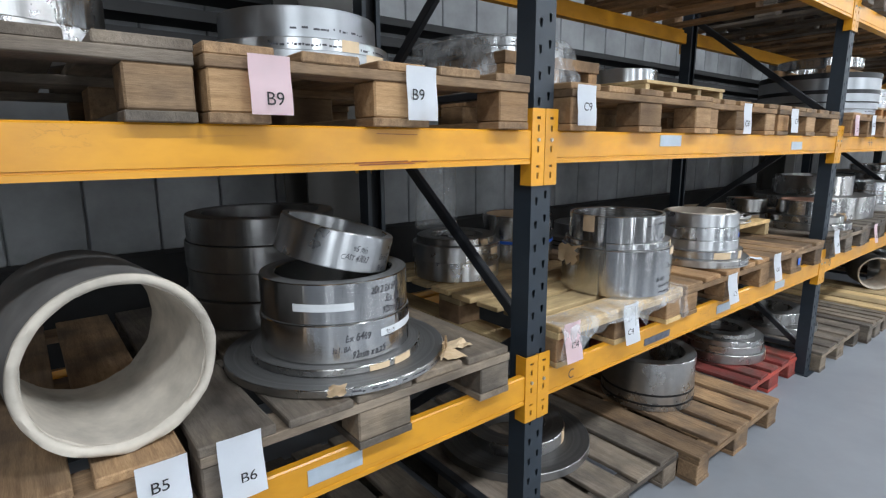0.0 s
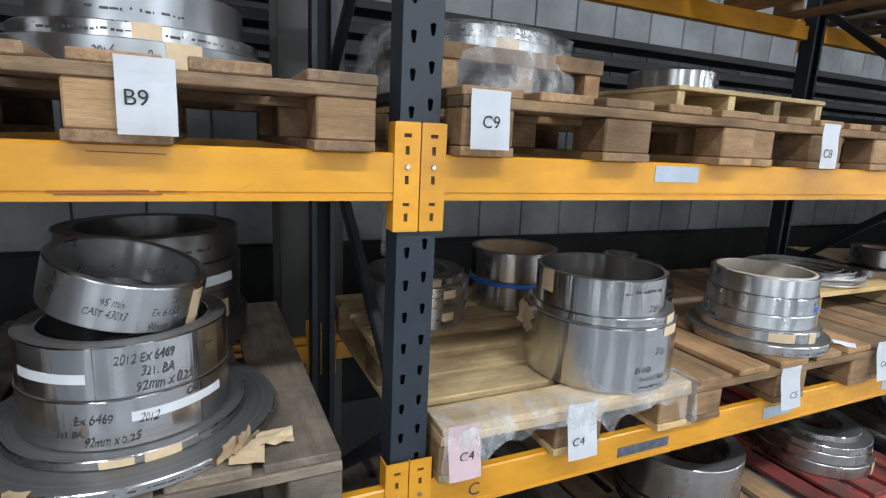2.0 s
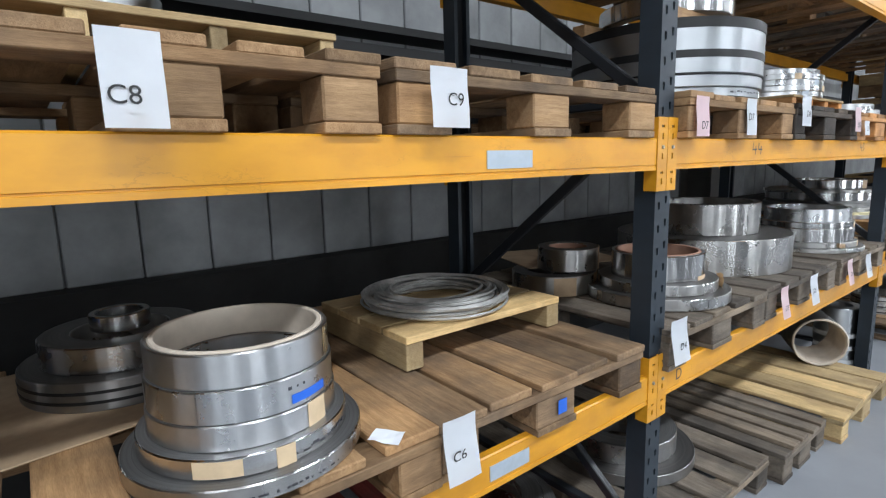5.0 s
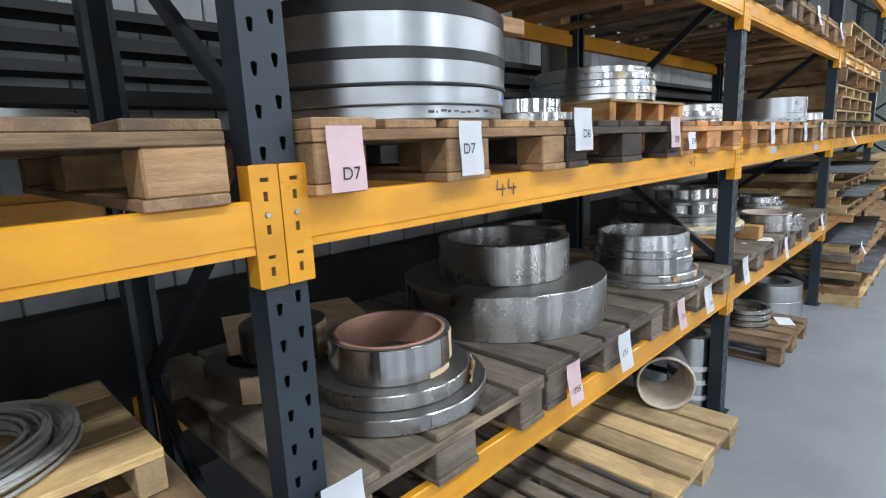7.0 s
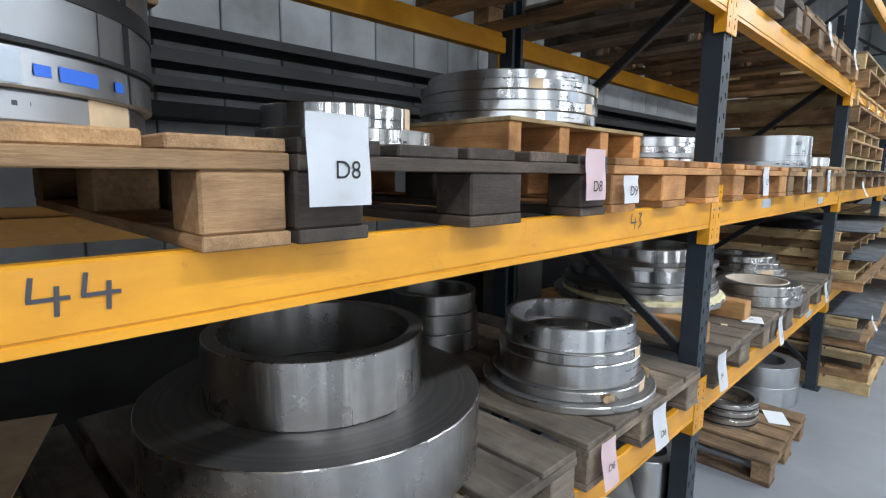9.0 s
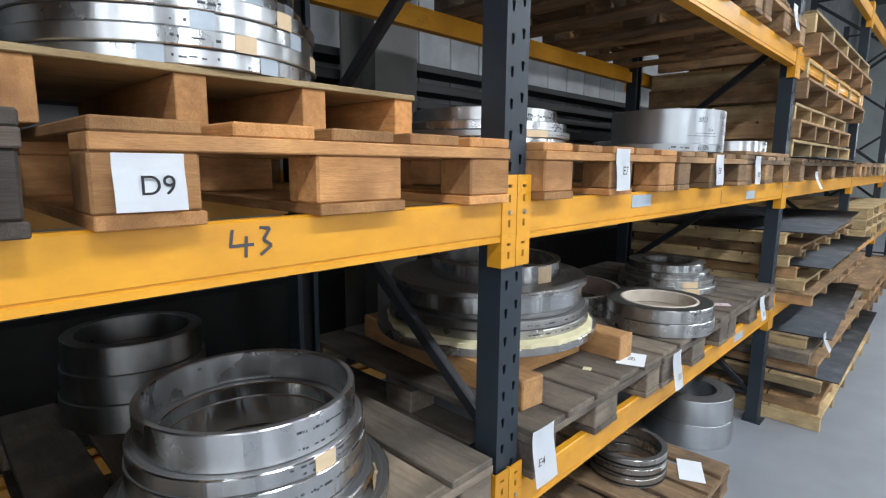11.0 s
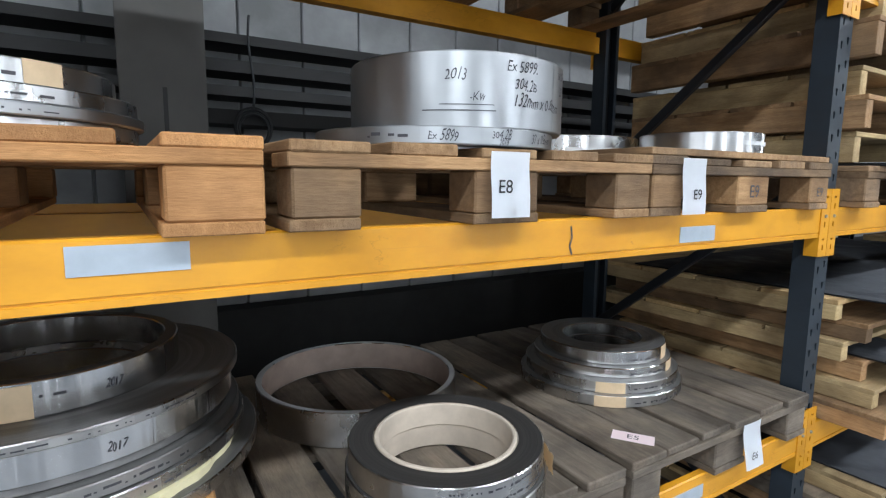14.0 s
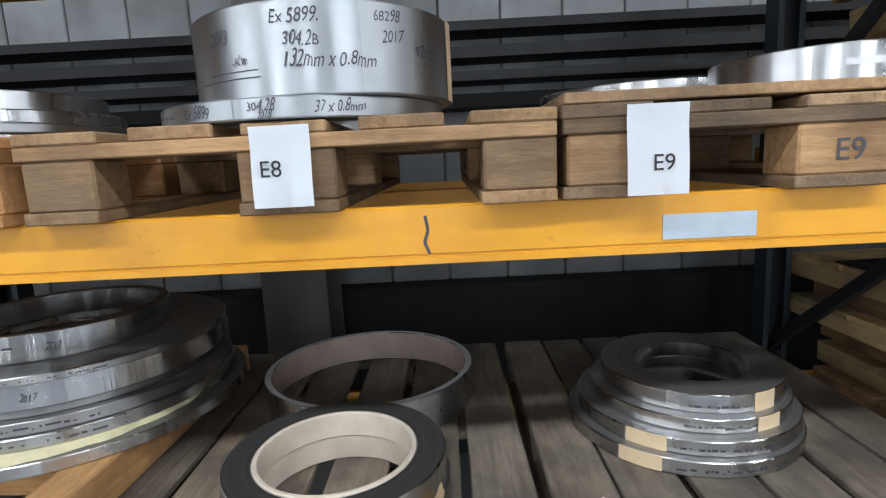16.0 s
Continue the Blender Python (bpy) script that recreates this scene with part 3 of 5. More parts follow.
def skid(name, x0, x1, y0, y1, z0, z1, mat, legs, label, deck=0.016, legw=0.045, legmat=None, slats=0):
    """A low skid: bearers from front to back under a thin deck."""
    t = thing(name, pose((x0 + x1) / 2, (y0 + y1) / 2, z0), label, "skid", "skids")
    w, d, h = (x1 - x0) / 2, (y1 - y0) / 2, z1 - z0
    for i in range(legs):
        a = -w + (2 * w - legw) * i / (legs - 1)
        piece("bearer", t, a, a + legw, -d + 0.003, d - 0.003, 0, h - deck, legmat or mat, 0.002)
    if slats:
        bw = (2 * d - 0.012 * (slats - 1)) / slats
        for i in range(slats):
            piece("slat", t, -w, w, -d + i * (bw + 0.012), -d + i * (bw + 0.012) + bw, h - deck, h, mat, 0.002)
    else:
        piece("deck", t, -w - 0.004, w + 0.004, -d - 0.004, d + 0.004, h - deck, h, mat, 0.002)
    return t


PU, PL = U + 0.148, L + 0.148
skid("small_skid", 0.19, 0.76, 0.36, 0.95, PU, PU + 0.155, WOOD_TAN, 3, "small film-wrapped wooden skid on a pallet", 0.045, 0.06)
skid("small_skid", 1.02, 1.79, 0.28, 0.85, PU, PU + 0.10, WOOD_NEW, 4, "small pale skid with a thin board deck", 0.016, 0.035)
skid("plywood_skid", 4.63, 5.50, 0.27, 1.02, PU, PU + 0.12, WOOD_NEW, 4, "plywood skid on orange timber bearers", 0.014, 0.06, WOOD_RED)
skid("small_skid", 1.955, 2.61, 0.27, 0.80, PL + 0.004, PL + 0.105, WOOD_NEW, 2, "small pale yellow skid standing on a pallet", 0.022, 0.06, slats=4)

# ---- coils ----


def ring_faces(bm, ro, ri, h, seg=96, bev=0.0025):
    prof = [(ro - bev, 0, 0), (ro, bev, 1), (ro, h - bev, 0), (ro - bev, h, 1), (ri + bev, h, 2), (ri, h - bev, 0), (ri, bev, 0), (ri + bev, 0, 1)]
    loops = [[bm.verts.new((r * math.sin(2 * math.pi * k / seg), -r * math.cos(2 * math.pi * k / seg), z)) for k in range(seg)] for r, z, _ in prof]
    slots = (0, 0, 0, 1, 0, 2, 1, 1)
    for j in range(8):
        a, b = loops[j], loops[(j + 1) % 8]
        for k in range(seg):
            f = bm.faces.new((a[k], a[(k + 1) % seg], b[(k + 1) % seg], b[k]))
            f.material_index = slots[j]


def arc_patch(r, a0, a1, z0, z1, thick=0.0012, wave=0.0):
    """A curved strip that lies on a cylinder of radius r; angles in degrees, 0 towards the aisle."""
    bm = bmesh.new()
    n = max(3, int(abs(a1 - a0) / 3))
    rows = []
    for k in range(n + 1):
        a = radians(a0 + (a1 - a0) * k / n)
        rr = r + thick + wave * math.sin(k * 1.7)
        rows.append([bm.verts.new((q * math.sin(a), -q * math.cos(a), z)) for q, z in ((r + 0.0003, z0), (rr, z0), (rr, z1), (r + 0.0003, z1))])
    for p, q in zip(rows, rows[1:]):
        for j in range(3):
            bm.faces.new((p[j], q[j], q[j + 1], p[j + 1]))
    return bm


def wrap_text(words, size, r, angle, z, mat=INK_SOFT, lean=0.0):
    d = text_mesh(words, size, mat, "CENTER")
    seed = 3.7 * len(words) + 11.0 * z + 0.13 * angle
    for v in d.vertices:
        u, w = v.co.x / size, v.co.y / size
        # a hand's wobble: letters lean, rise and stretch unevenly
        wob = noise.noise((u * 1.3 + seed, w * 0.6, seed))
        sway = noise.noise((u * 0.9 + seed, 4.0, w * 0.9))
        x = 0.70 * v.co.x + (0.20 + 0.25 * wob) * v.co.y + 0.10 * size * sway
        y = v.co.y * (1.0 + 0.35 * wob) + 0.16 * size * sway + v.co.x * (lean + 0.05 * math.sin(seed))
        a = radians(angle) + x / r
        v.co = ((r + 0.0014) * math.sin(a), -(r + 0.0014) * math.cos(a), z + y)
    return d


def coil(c, z, h, ro, ri, label, side=STEEL, edge=EDGE, bore=None, core=0.0, core_mat=CORE, tilt=(0, 0), tapes=(), bands=(), words=(), bars=(), packers=(), name="steel_coil", turn=0.0):
    """One wound coil lying flat. tapes: a0, a1, z0, z1, material. bands: z0, z1, material. words: text, size, angle, z."""
    t = thing(name, pose(c[0], c[1], z, tilt[0], tilt[1], turn), label, "coil", "steel coils")
    bm = bmesh.new()
    rin = ri + core
    ring_faces(bm, ro, rin, h)
    part("winding", bm, [side, edge, bore or side], t, smooth=35)
    lap = random.uniform(-70, 70)
    part("strip_end", arc_patch(ro, lap, lap + random.uniform(8, 30), 0.003, h - 0.003, 0.0009), side, t, "loose end of the wound strip", smooth=60)
    if core:
        bm = bmesh.new()
        ring_faces(bm, rin - 0.0005, ri, h * 1.0 + 0.003)
        part("core", bm, [core_mat] * 3, t, "paper core inside the coil", smooth=35)
    for a0, a1, z0, z1, mat in tapes:
        part("tape", arc_patch(ro, a0, a1, z0, z1), mat, t, "strip of tape", smooth=60)
    for z0, z1, mat in bands:
        bm = bmesh.new()
        ring_faces(bm, ro + 0.002, ro - 0.004, z1 - z0, 96, 0.0006)
        part("strap", bm, [mat] * 3, t, "flat strap round the coil", pose(0, 0, z0), 35)
    for text, size, angle, zz in words:
        part("writing", wrap_text(text, size * 0.88, ro, angle, zz), None, t, "marker writing")
    for a0, a1, zz, hh in bars:
        a = a0
        while a < a1:
            b = a + random.choice((0.7, 1.1, 1.6, 2.6, 4.2))
            low = zz + hh * random.uniform(0.18, 0.42)
            part("writing", arc_patch(ro, a, b, low, low + hh * random.uniform(0.16, 0.34), 0.0008), INK_SOFT, t)
            a = b + random.choice((0.5, 0.8, 1.4, 3.4))
    for a, zz, s in packers:
        q = radians(a)
        m = pose((ro + 0.006) * math.sin(q), -(ro + 0.006) * math.cos(q), zz, 0, 0, a + 8)
        part("packer", torn_tab(s), TAPE, t, "torn tan tape tab", m, 50)
    return t


def torn_tab(s):
    """A crumpled, torn-edged tab of tape standing off the strip."""
    bm = bmesh.new()
    seed = 40.0 * s + random.uniform(0, 9)
    g = []
    for i in range(7):
        row = []
        for j in range(5):
            w = noise.noise((0.8 * i + seed, 0.9 * j, seed))
            x, z = 1.6 * s * (i / 6 - 0.5), s * (j / 4 - 0.5)
            if i in (0, 6) or j in (0, 4):
                x, z = x * (1 + 0.35 * w), z * (1 + 0.5 * noise.noise((i + seed, 7.0, j)))
            row.append(bm.verts.new((x, 0.28 * s * w - 0.003, z)))
        g.append(row)
    for i in range(6):
        for j in range(4):
            bm.faces.new((g[i][j], g[i + 1][j], g[i + 1][j + 1], g[i][j + 1]))
    bmesh.ops.solidify(bm, geom=bm.faces[:], thickness=0.0025)
    return bm


def tape_run(*angles, z=(0.0, 0.03), mat=TAPE, w=9):
    return [(a, a + w, z[0], z[1], mat) for a in angles]


# bay B, lower shelf
b6 = (-0.592, 0.262)
coil(b6, PL, 0.022, 0.316, 0.12, "flat grey steel disc coil on a grey pallet", STEEL_DULL, EDGE_GREY, bars=[(-30, 40, 0.006, 0.012)], packers=[(-28, 0.024, 0.028), (38, 0.03, 0.036), (44, 0.036, 0.03)])
coil(b6, PL + 0.0225, 0.02, 0.245, 0.12, "thin grey steel coil under a taller one", STEEL_DULL, EDGE_GREY, tapes=[(-8, 6, 0.002, 0.018, TAPE), (10, 26, 0.0, 0.02, TAPE)])
coil(b6, PL + 0.043, 0.104, 0.212, 0.165, "bright steel coil with marker writing and white tape", STEEL, EDGE, tapes=[(6, 60, 0.055, 0.075, TAPE_WHITE)], words=[("Ex 6469", 0.034, -12, 0.058), ("321. BA.", 0.026, -24, 0.03), ("92mm x 0.25", 0.03, -4, 0.012), ("2012", 0.028, 14, 0.05), ("CAST", 0.028, 40, 0.08)])
coil(b6, PL + 0.1475, 0.108, 0.208, 0.165, "bright steel coil with marker writing", STEEL, EDGE_GREY, tapes=[(-58, -14, 0.036, 0.056, TAPE_WHITE)], words=[("2012 Ex 6469", 0.032, 14, 0.07), ("321. BA", 0.032, 20, 0.04), ("92mm x 0.25", 0.034, 24, 0.01)], bars=[(46, 58, 0.06, 0.02)])
coil((-0.60, 0.265), PL + 0.284, 0.10, 0.160, 0.140, "bright ring coil leaning on the coil below", STEEL_MIRROR, EDGE, tilt=(6, 14), words=[("Ex 6153", 0.028, 34, 0.04), ("96mm", 0.026, 30, 0.008), ("95 min", 0.026, -2, 0.055), ("CAST 43033", 0.024, -6, 0.03)], tapes=[(56, 72, 0.0, 0.085, TAPE)])
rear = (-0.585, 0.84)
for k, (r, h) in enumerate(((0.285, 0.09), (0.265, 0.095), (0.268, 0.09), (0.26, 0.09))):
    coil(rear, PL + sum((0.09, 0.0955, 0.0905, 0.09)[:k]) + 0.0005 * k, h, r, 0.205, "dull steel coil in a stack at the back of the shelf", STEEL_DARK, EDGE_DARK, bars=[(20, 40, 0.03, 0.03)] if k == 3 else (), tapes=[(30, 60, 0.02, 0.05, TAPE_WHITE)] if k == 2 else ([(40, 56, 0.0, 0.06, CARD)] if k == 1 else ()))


def lying_pipe(x, y, z, r, length, wall, rz, label, skin=BARK, lining=CREAM, rough=0.0035):
    """A wound tube on its side: an uneven rolled lip, a lining and a scuffed skin."""
    t = thing("pipe_coil", pose(x, y, z + r, 90, 0, rz), label, "pipe")
    def sleeve(prof, closed):
        bm = bmesh.new()
        loops = []
        for k, (q, h) in enumerate(prof):
            loop = []
            for i in range(96):
                a = 2 * math.pi * i / 96
                w = noise.noise((3.1 * math.cos(a) + 4.0, 3.1 * math.sin(a), 9.0 * h + 1.7 * k))
                f = noise.noise((14 * math.cos(a), 14 * math.sin(a), 6.0 * k))
                rr = min(q + rough * w + 0.3 * rough * f, r)
                loop.append(bm.verts.new((rr * math.sin(a), -rr * math.cos(a), h + 0.6 * rough * w)))
            loops.append(loop)
        for j in range(len(loops) - (0 if closed else 1)):
            p, q = loops[j], loops[(j + 1) % len(loops)]
            for i in range(96):
                bm.faces.new((p[i], p[(i + 1) % 96], q[(i + 1) % 96], q[i]))
        bmesh.ops.recalc_face_normals(bm, faces=bm.faces[:])
        return bm
    m = r - wall
    part("shell", sleeve([(r, -length), (r, -0.5 * length), (r, -0.03), (r - 0.004, -0.018), (m + 0.004, -0.018), (m + 0.004, -length)], True), skin, t, smooth=50)
    part("lining", sleeve([(m + 0.003, -length - 0.001), (m + 0.003, -0.02), (m - 0.003, -0.02), (m - 0.004, -0.5 * length), (m - 0.003, -length - 0.001)], True), lining, t, "pale flaking lining", smooth=50)
    lip = [(r - wall / 2 + (wall / 2 + 0.002) * math.cos(a), -0.016 + 0.012 * math.sin(a)) for a in (0.0, 0.8, 1.57, 2.3, 3.14, 4.7)]
    part("rim", sleeve(lip, True), lining, t, "pale chipped rim", smooth=60)
    return t


lying_pipe(-1.160, 0.03, PL, 0.181, 0.36, 0.019, 7, "grey pipe-shaped coil lying on its side, pale lining")

# bay C, lower shelf
c4 = (0.695, 0.178)
coil(c4, PL + 0.003, 0.187, 0.225, 0.18, "tall bright steel coil on a film-wrapped pallet", STEEL, EDGE, words=[("2 Ux", 0.03, 8, 0.11), ("Ex 6420", 0.026, -6, 0.06), ("DR44 CAST 86686", 0.02, 4, 0.035)], bars=[(30, 55, 0.1, 0.018), (36, 58, 0.13, 0.018), (-8, 34, 0.008, 0.02)], tapes=[(10, 28, 0.16, 0.187, TAPE)], packers=[(-112, 0.15, 0.075)])
coil(c4, PL + 0.1905, 0.026, 0.213, 0.175, "thin bright steel ring between two coils", STEEL, EDGE, bars=[(0, 50, 0.006, 0.013)], tapes=[(18, 34, 0.0, 0.026, TAPE)])
coil((0.675, 0.17), PL + 0.217, 0.105, 0.192, 0.178, "open bright steel ring on top of the stack", STEEL, EDGE, tapes=[(44, 58, 0.02, 0.105, TAPE), (-98, -82, 0.04, 0.105, CARD)], bars=[(-20, 20, 0.06, 0.026)], words=[("2018", 0.028, 10, 0.012)])
for k, (r, h) in enumerate(((0.20, 0.085), (0.206, 0.075))):
    coil((0.315, 0.79), PL + 0.0855 * k, h, r, 0.15, "low bright steel coil at the back", STEEL_MIRROR, EDGE, tapes=[(8, 24, 0.03, 0.06, TAPE)], bars=[(-20, 10, 0.03, 0.02)])
coil((0.315, 0.79), PL + 0.161, 0.03, 0.185, 0.12, "thin tied steel coil on another coil", STEEL_DULL, EDGE_DARK, packers=[(0, 0.012, 0.03)])
coil((0.80, 0.86), PL, 0.12, 0.19, 0.15, "steel coil with a blue strap at the back", STEEL, EDGE, bore=CARD, bands=[(0.10, 0.115, BLUE)])
coil((0.80, 0.86), PL + 0.1205, 0.12, 0.185, 0.165, "steel coil with a cardboard-lined bore", STEEL, EDGE, bore=CARD)
c5 = (1.49, 0.205)
coil(c5, PL, 0.036, 0.241, 0.15, "wide grey steel coil at the foot of a stack", STEEL_DULL, EDGE_GREY, bars=[(-34, 40, 0.006, 0.014)])
coil(c5, PL + 0.0365, 0.04, 0.210, 0.15, "bright slit coil with tan tape and writing", STEEL, EDGE, tapes=[(-44, -20, 0.004, 0.036, TAPE), (-4, 6, 0.0, 0.04, TAPE)], bars=[(4, 24, 0.008, 0.02), (28, 46, 0.008, 0.022)])
coil(c5, PL + 0.077, 0.05, 0.188, 0.15, "bright slit coil in a stack", STEEL_MIRROR, EDGE, tapes=[(20, 36, 0.0, 0.05, TAPE)])
coil(c5, PL + 0.1275, 0.064, 0.185, 0.15, "bright slit coil with blue tape", STEEL_MIRROR, EDGE, tapes=[(10, 38, 0.010, 0.028, BLUE)], bars=[(8, 20, 0.035, 0.02)])
coil(c5, PL + 0.192, 0.066, 0.180, 0.158, "bright slit coil with a paper core on top of a stack", STEEL_MIRROR, EDGE, core=0.012, core_mat=CORE)


def sheet_of(name, cx, cy, z, dx, dy, mat, rz, label, cat="cardboard", thick=0.004):
    t = tagged(new(name, block(dx, dy, thick, mat, 0.0)), label, cat)
    t.matrix_basis = pose(cx, cy, z + thick / 2, 0, 0, rz)
    return t


sheet_of("cardboard_sheet", 1.36, 0.76, PL + 0.001, 0.70, 0.62, CARD, 8, "flat cardboard sheet under a coil")
rc = (1.345, 0.80)
coil(rc, PL + 0.006, 0.075, 0.245, 0.14, "dark steel coil with two black straps", STEEL_DARK, EDGE_DARK, bands=[(0.02, 0.028, STRAP), (0.045, 0.053, STRAP)])
coil(rc, PL + 0.0815, 0.070, 0.195, 0.12, "dark steel coil, narrower than the one below", STEEL_DULL, EDGE_DARK)
coil(rc, PL + 0.152, 0.045, 0.075, 0.058, "small steel ring on a dark coil", STEEL, EDGE)


def wire_coil(c, z, R, r, n, label):
    t = thing("wire_coil", pose(c[0], c[1], z), label, "wire coil")
    for k in range(n):
        bm = bmesh.new()
        rr = R + random.uniform(-1, 1) * r * 1.9
        zz = r * random.uniform(0.15, 1.7)
        ph = random.uniform(0, 6.28)
        ring = []
        for i in range(72):
            a = 2 * math.pi * i / 72
            q = rr + 0.004 * math.sin(3 * a + ph)
            zc = 0.006 + zz + 0.003 * math.sin(2 * a + ph)
            ring.append([bm.verts.new(((q + 0.005 * math.cos(b)) * math.cos(a), (q + 0.005 * math.cos(b)) * math.sin(a), zc + 0.005 * math.sin(b))) for b in (0, 1.57, 3.14, 4.71)])
        for i in range(72):
            p, q = ring[i], ring[(i + 1) % 72]
            for j in range(4):
                bm.faces.new((p[j], q[j], q[(j + 1) % 4], p[(j + 1) % 4]))
        part("wire", bm, WIRE, t, smooth=80)
    return t


wire_coil((2.25, 0.52), PL + 0.106, 0.20, 0.028, 34, "loose bright wire coil lying on a small skid")

# bay D, lower shelf
d4 = (3.262, 0.275)
coil(d4, PL, 0.045, 0.288, 0.17, "wide dull steel coil at the foot of a stack", STEEL_DULL, EDGE_DARK)
coil(d4, PL + 0.0455, 0.042, 0.240, 0.165, "dull steel coil in a stepped stack", STEEL_DULL, EDGE_DARK, packers=[(34, 0.01, 0.05), (40, 0.03, 0.04)])
coil(d4, PL + 0.088, 0.105, 0.186, 0.157, "bright steel coil lined with brown card", STEEL, EDGE, core=0.012, core_mat=BROWN_CORE, tapes=[(28, 42, 0.02, 0.105, TAPE), (-4, 26, 0.0, 0.016, TAPE)])
d4r = (3.05, 0.66)
coil(d4r, PL, 0.085, 0.19, 0.12, "dull steel coil at the back with card packing", STEEL_DULL, EDGE_DARK, tapes=[(14, 44, 0.01, 0.085, CARD), (-50, -20, 0.0, 0.08, CARD)])
sheet_of("cardboard_sheet", 3.28, 0.85, PL + 0.087, 0.52, 0.46, CARD, -20, "bent cardboard sheet lying on a coil")
coil((3.10, 0.62), PL + 0.092, 0.10, 0.137, 0.085, "small steel coil on cardboard with a card strip", STEEL_DULL, EDGE_DARK, tapes=[(18, 56, 0.0, 0.1, CARD)], bore=BROWN_CORE)
d5 = (4.11, 0.50)
coil(d5, PL, 0.175, 0.438, 0.24, "large dull steel drum coil on a grey pallet", STEEL_DULL, EDGE_DARK, words=[("2016", 0.034, 30, 0.11)], tapes=[(48, 62, 0.06, 0.085, TAPE_WHITE)])
coil(d5, PL + 0.1755, 0.16, 0.284, 0.245, "dull open steel ring on a large drum coil", STEEL_DULL, EDGE_GREY, tapes=[(22, 26, 0.02, 0.13, STEEL_DARK), (46, 62, 0.05, 0.15, TAPE_WHITE)])
d6 = (5.015, 0.275)
for r, z, h, side, ri in ((0.305, 0.0, 0.024, STEEL_DULL, 0.16), (0.268, 0.0245, 0.032, STEEL_DULL, 0.18), (0.250, 0.057, 0.08, STEEL, 0.19), (0.246, 0.1375, 0.035, STEEL, 0.19), (0.229, 0.173, 0.076, STEEL_MIRROR, 0.212)):
    coil(d6, PL + z, h, r, ri, "slit steel coil in a tall stack, marker writing", side, EDGE_GREY if r > 0.25 else EDGE, bars=[(-10, 34, h * 0.55, min(0.016, h * 0.4)), (-4, 40, h * 0.12, min(0.016, h * 0.35))] if h > 0.03 else (), tapes=[(2, 14, 0.0, h, TAPE)] if 0.03 < h < 0.036 else (), packers=[(40, 0.012, 0.04), (-30, 0.015, 0.025)] if r == 0.268 else ())
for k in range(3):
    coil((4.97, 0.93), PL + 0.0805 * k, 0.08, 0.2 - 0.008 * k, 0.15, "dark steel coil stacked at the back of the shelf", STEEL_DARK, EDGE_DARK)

# bay E, lower shelf


def timber(x0, y0, x1, y1, z, s, label):
    v = Vector((x1 - x0, y1 - y0))
    t = tagged(new("timber", block(v.length, s, s, WOOD_TIMBER, 0.004)), label, "timber", "timber bearers")
    t.matrix_basis = pose((x0 + x1) / 2, (y0 + y1) / 2, z + s / 2, 0, 0, math.degrees(math.atan2(v.y, v.x)))


timber(5.80, 0.06, 5.90, 0.96, PL, 0.095, "orange sawn timber baulk under a coil stack")
timber(6.40, 0.05, 6.43, 0.95, PL, 0.095, "orange sawn timber baulk under a coil stack")
timber(5.885, 0.29, 6.345, 0.26, PL, 0.095, "orange sawn timber baulk under a coil stack")
e4 = (6.165, 0.545)
coil((6.155, 0.548), PL + 0.096, 0.030, 0.440, 0.25, "wide flat grey steel disc on timber bearers", STEEL_DULL, EDGE_GREY)


def packing_disc(x, y, z, r, thick, label):
    """A ragged-edged round of soft board."""
    bm = bmesh.new()
    rows = []
    for zz in (0.0, thick):
        rows.append([bm.verts.new(((r + 0.016 * noise.noise((4 * math.cos(a), 4 * math.sin(a), 2.0)) + 0.004 * math.sin(23 * a)) * math.cos(a), (r + 0.016 * noise.noise((4 * math.cos(a), 4 * math.sin(a), 2.0)) + 0.004 * math.sin(23 * a)) * math.sin(a), zz)) for a in (2 * math.pi * i / 72 for i in range(72))])
    for i in range(72):
        bm.faces.new((rows[0][i], rows[0][(i + 1) % 72], rows[1][(i + 1) % 72], rows[1][i]))
    bm.faces.new(rows[0][::-1]), bm.faces.new(rows[1])
    o = tagged(new("packing_board", mesh_of("packing_board", bm, FOAM)), label, "board")
    o.matrix_basis = pose(x, y, z)


packing_disc(6.135, 0.515, PL + 0.1262, 0.405, 0.0155, "pale yellow ragged packing board between two coils")
for r, z, h, side in ((0.40, 0.142, 0.03, STEEL_DULL), (0.39, 0.1725, 0.03, STEEL_DARK), (0.365, 0.203, 0.02, STEEL_DARK), (0.376, 0.2235, 0.06, STEEL), (0.390, 0.284, 0.02, STEEL_DULL)):
    coil(e4, PL + z, h, r, 0.2, "wide steel coil in a stack of discs", side, EDGE_GREY, bars=[(-30, 40, h * 0.25, min(0.02, h * 0.5))] if h in (0.03, 0.02) and r > 0.38 else (), words=[("2017", 0.026, 20, 0.02)] if h == 0.06 else ())
coil((6.165, 0.51), PL + 0.3045, 0.068, 0.258, 0.23, "bright steel ring with a wood patch on top", STEEL, EDGE_DARK, tapes=[(-14, 2, 0.0, 0.062, TAPE)], words=[("2017", 0.026, 30, 0.024)], bars=[(4, 14, 0.03, 0.018)])
e5 = (6.962, 0.16)
coil(e5, PL, 0.060, 0.240, 0.165, "steel coil with a torn tape tab", STEEL_DULL, EDGE_GREY, core=0.01, bars=[(-20, 44, 0.034, 0.016), (-10, 30, 0.010, 0.014)], packers=[(58, 0.06, 0.05)])
coil(e5, PL + 0.0605, 0.058, 0.233, 0.160, "steel coil with a pale paper core", STEEL_DULL, EDGE_DARK, core=0.012, bars=[(-30, 36, 0.036, 0.016), (-6, 40, 0.012, 0.016)])
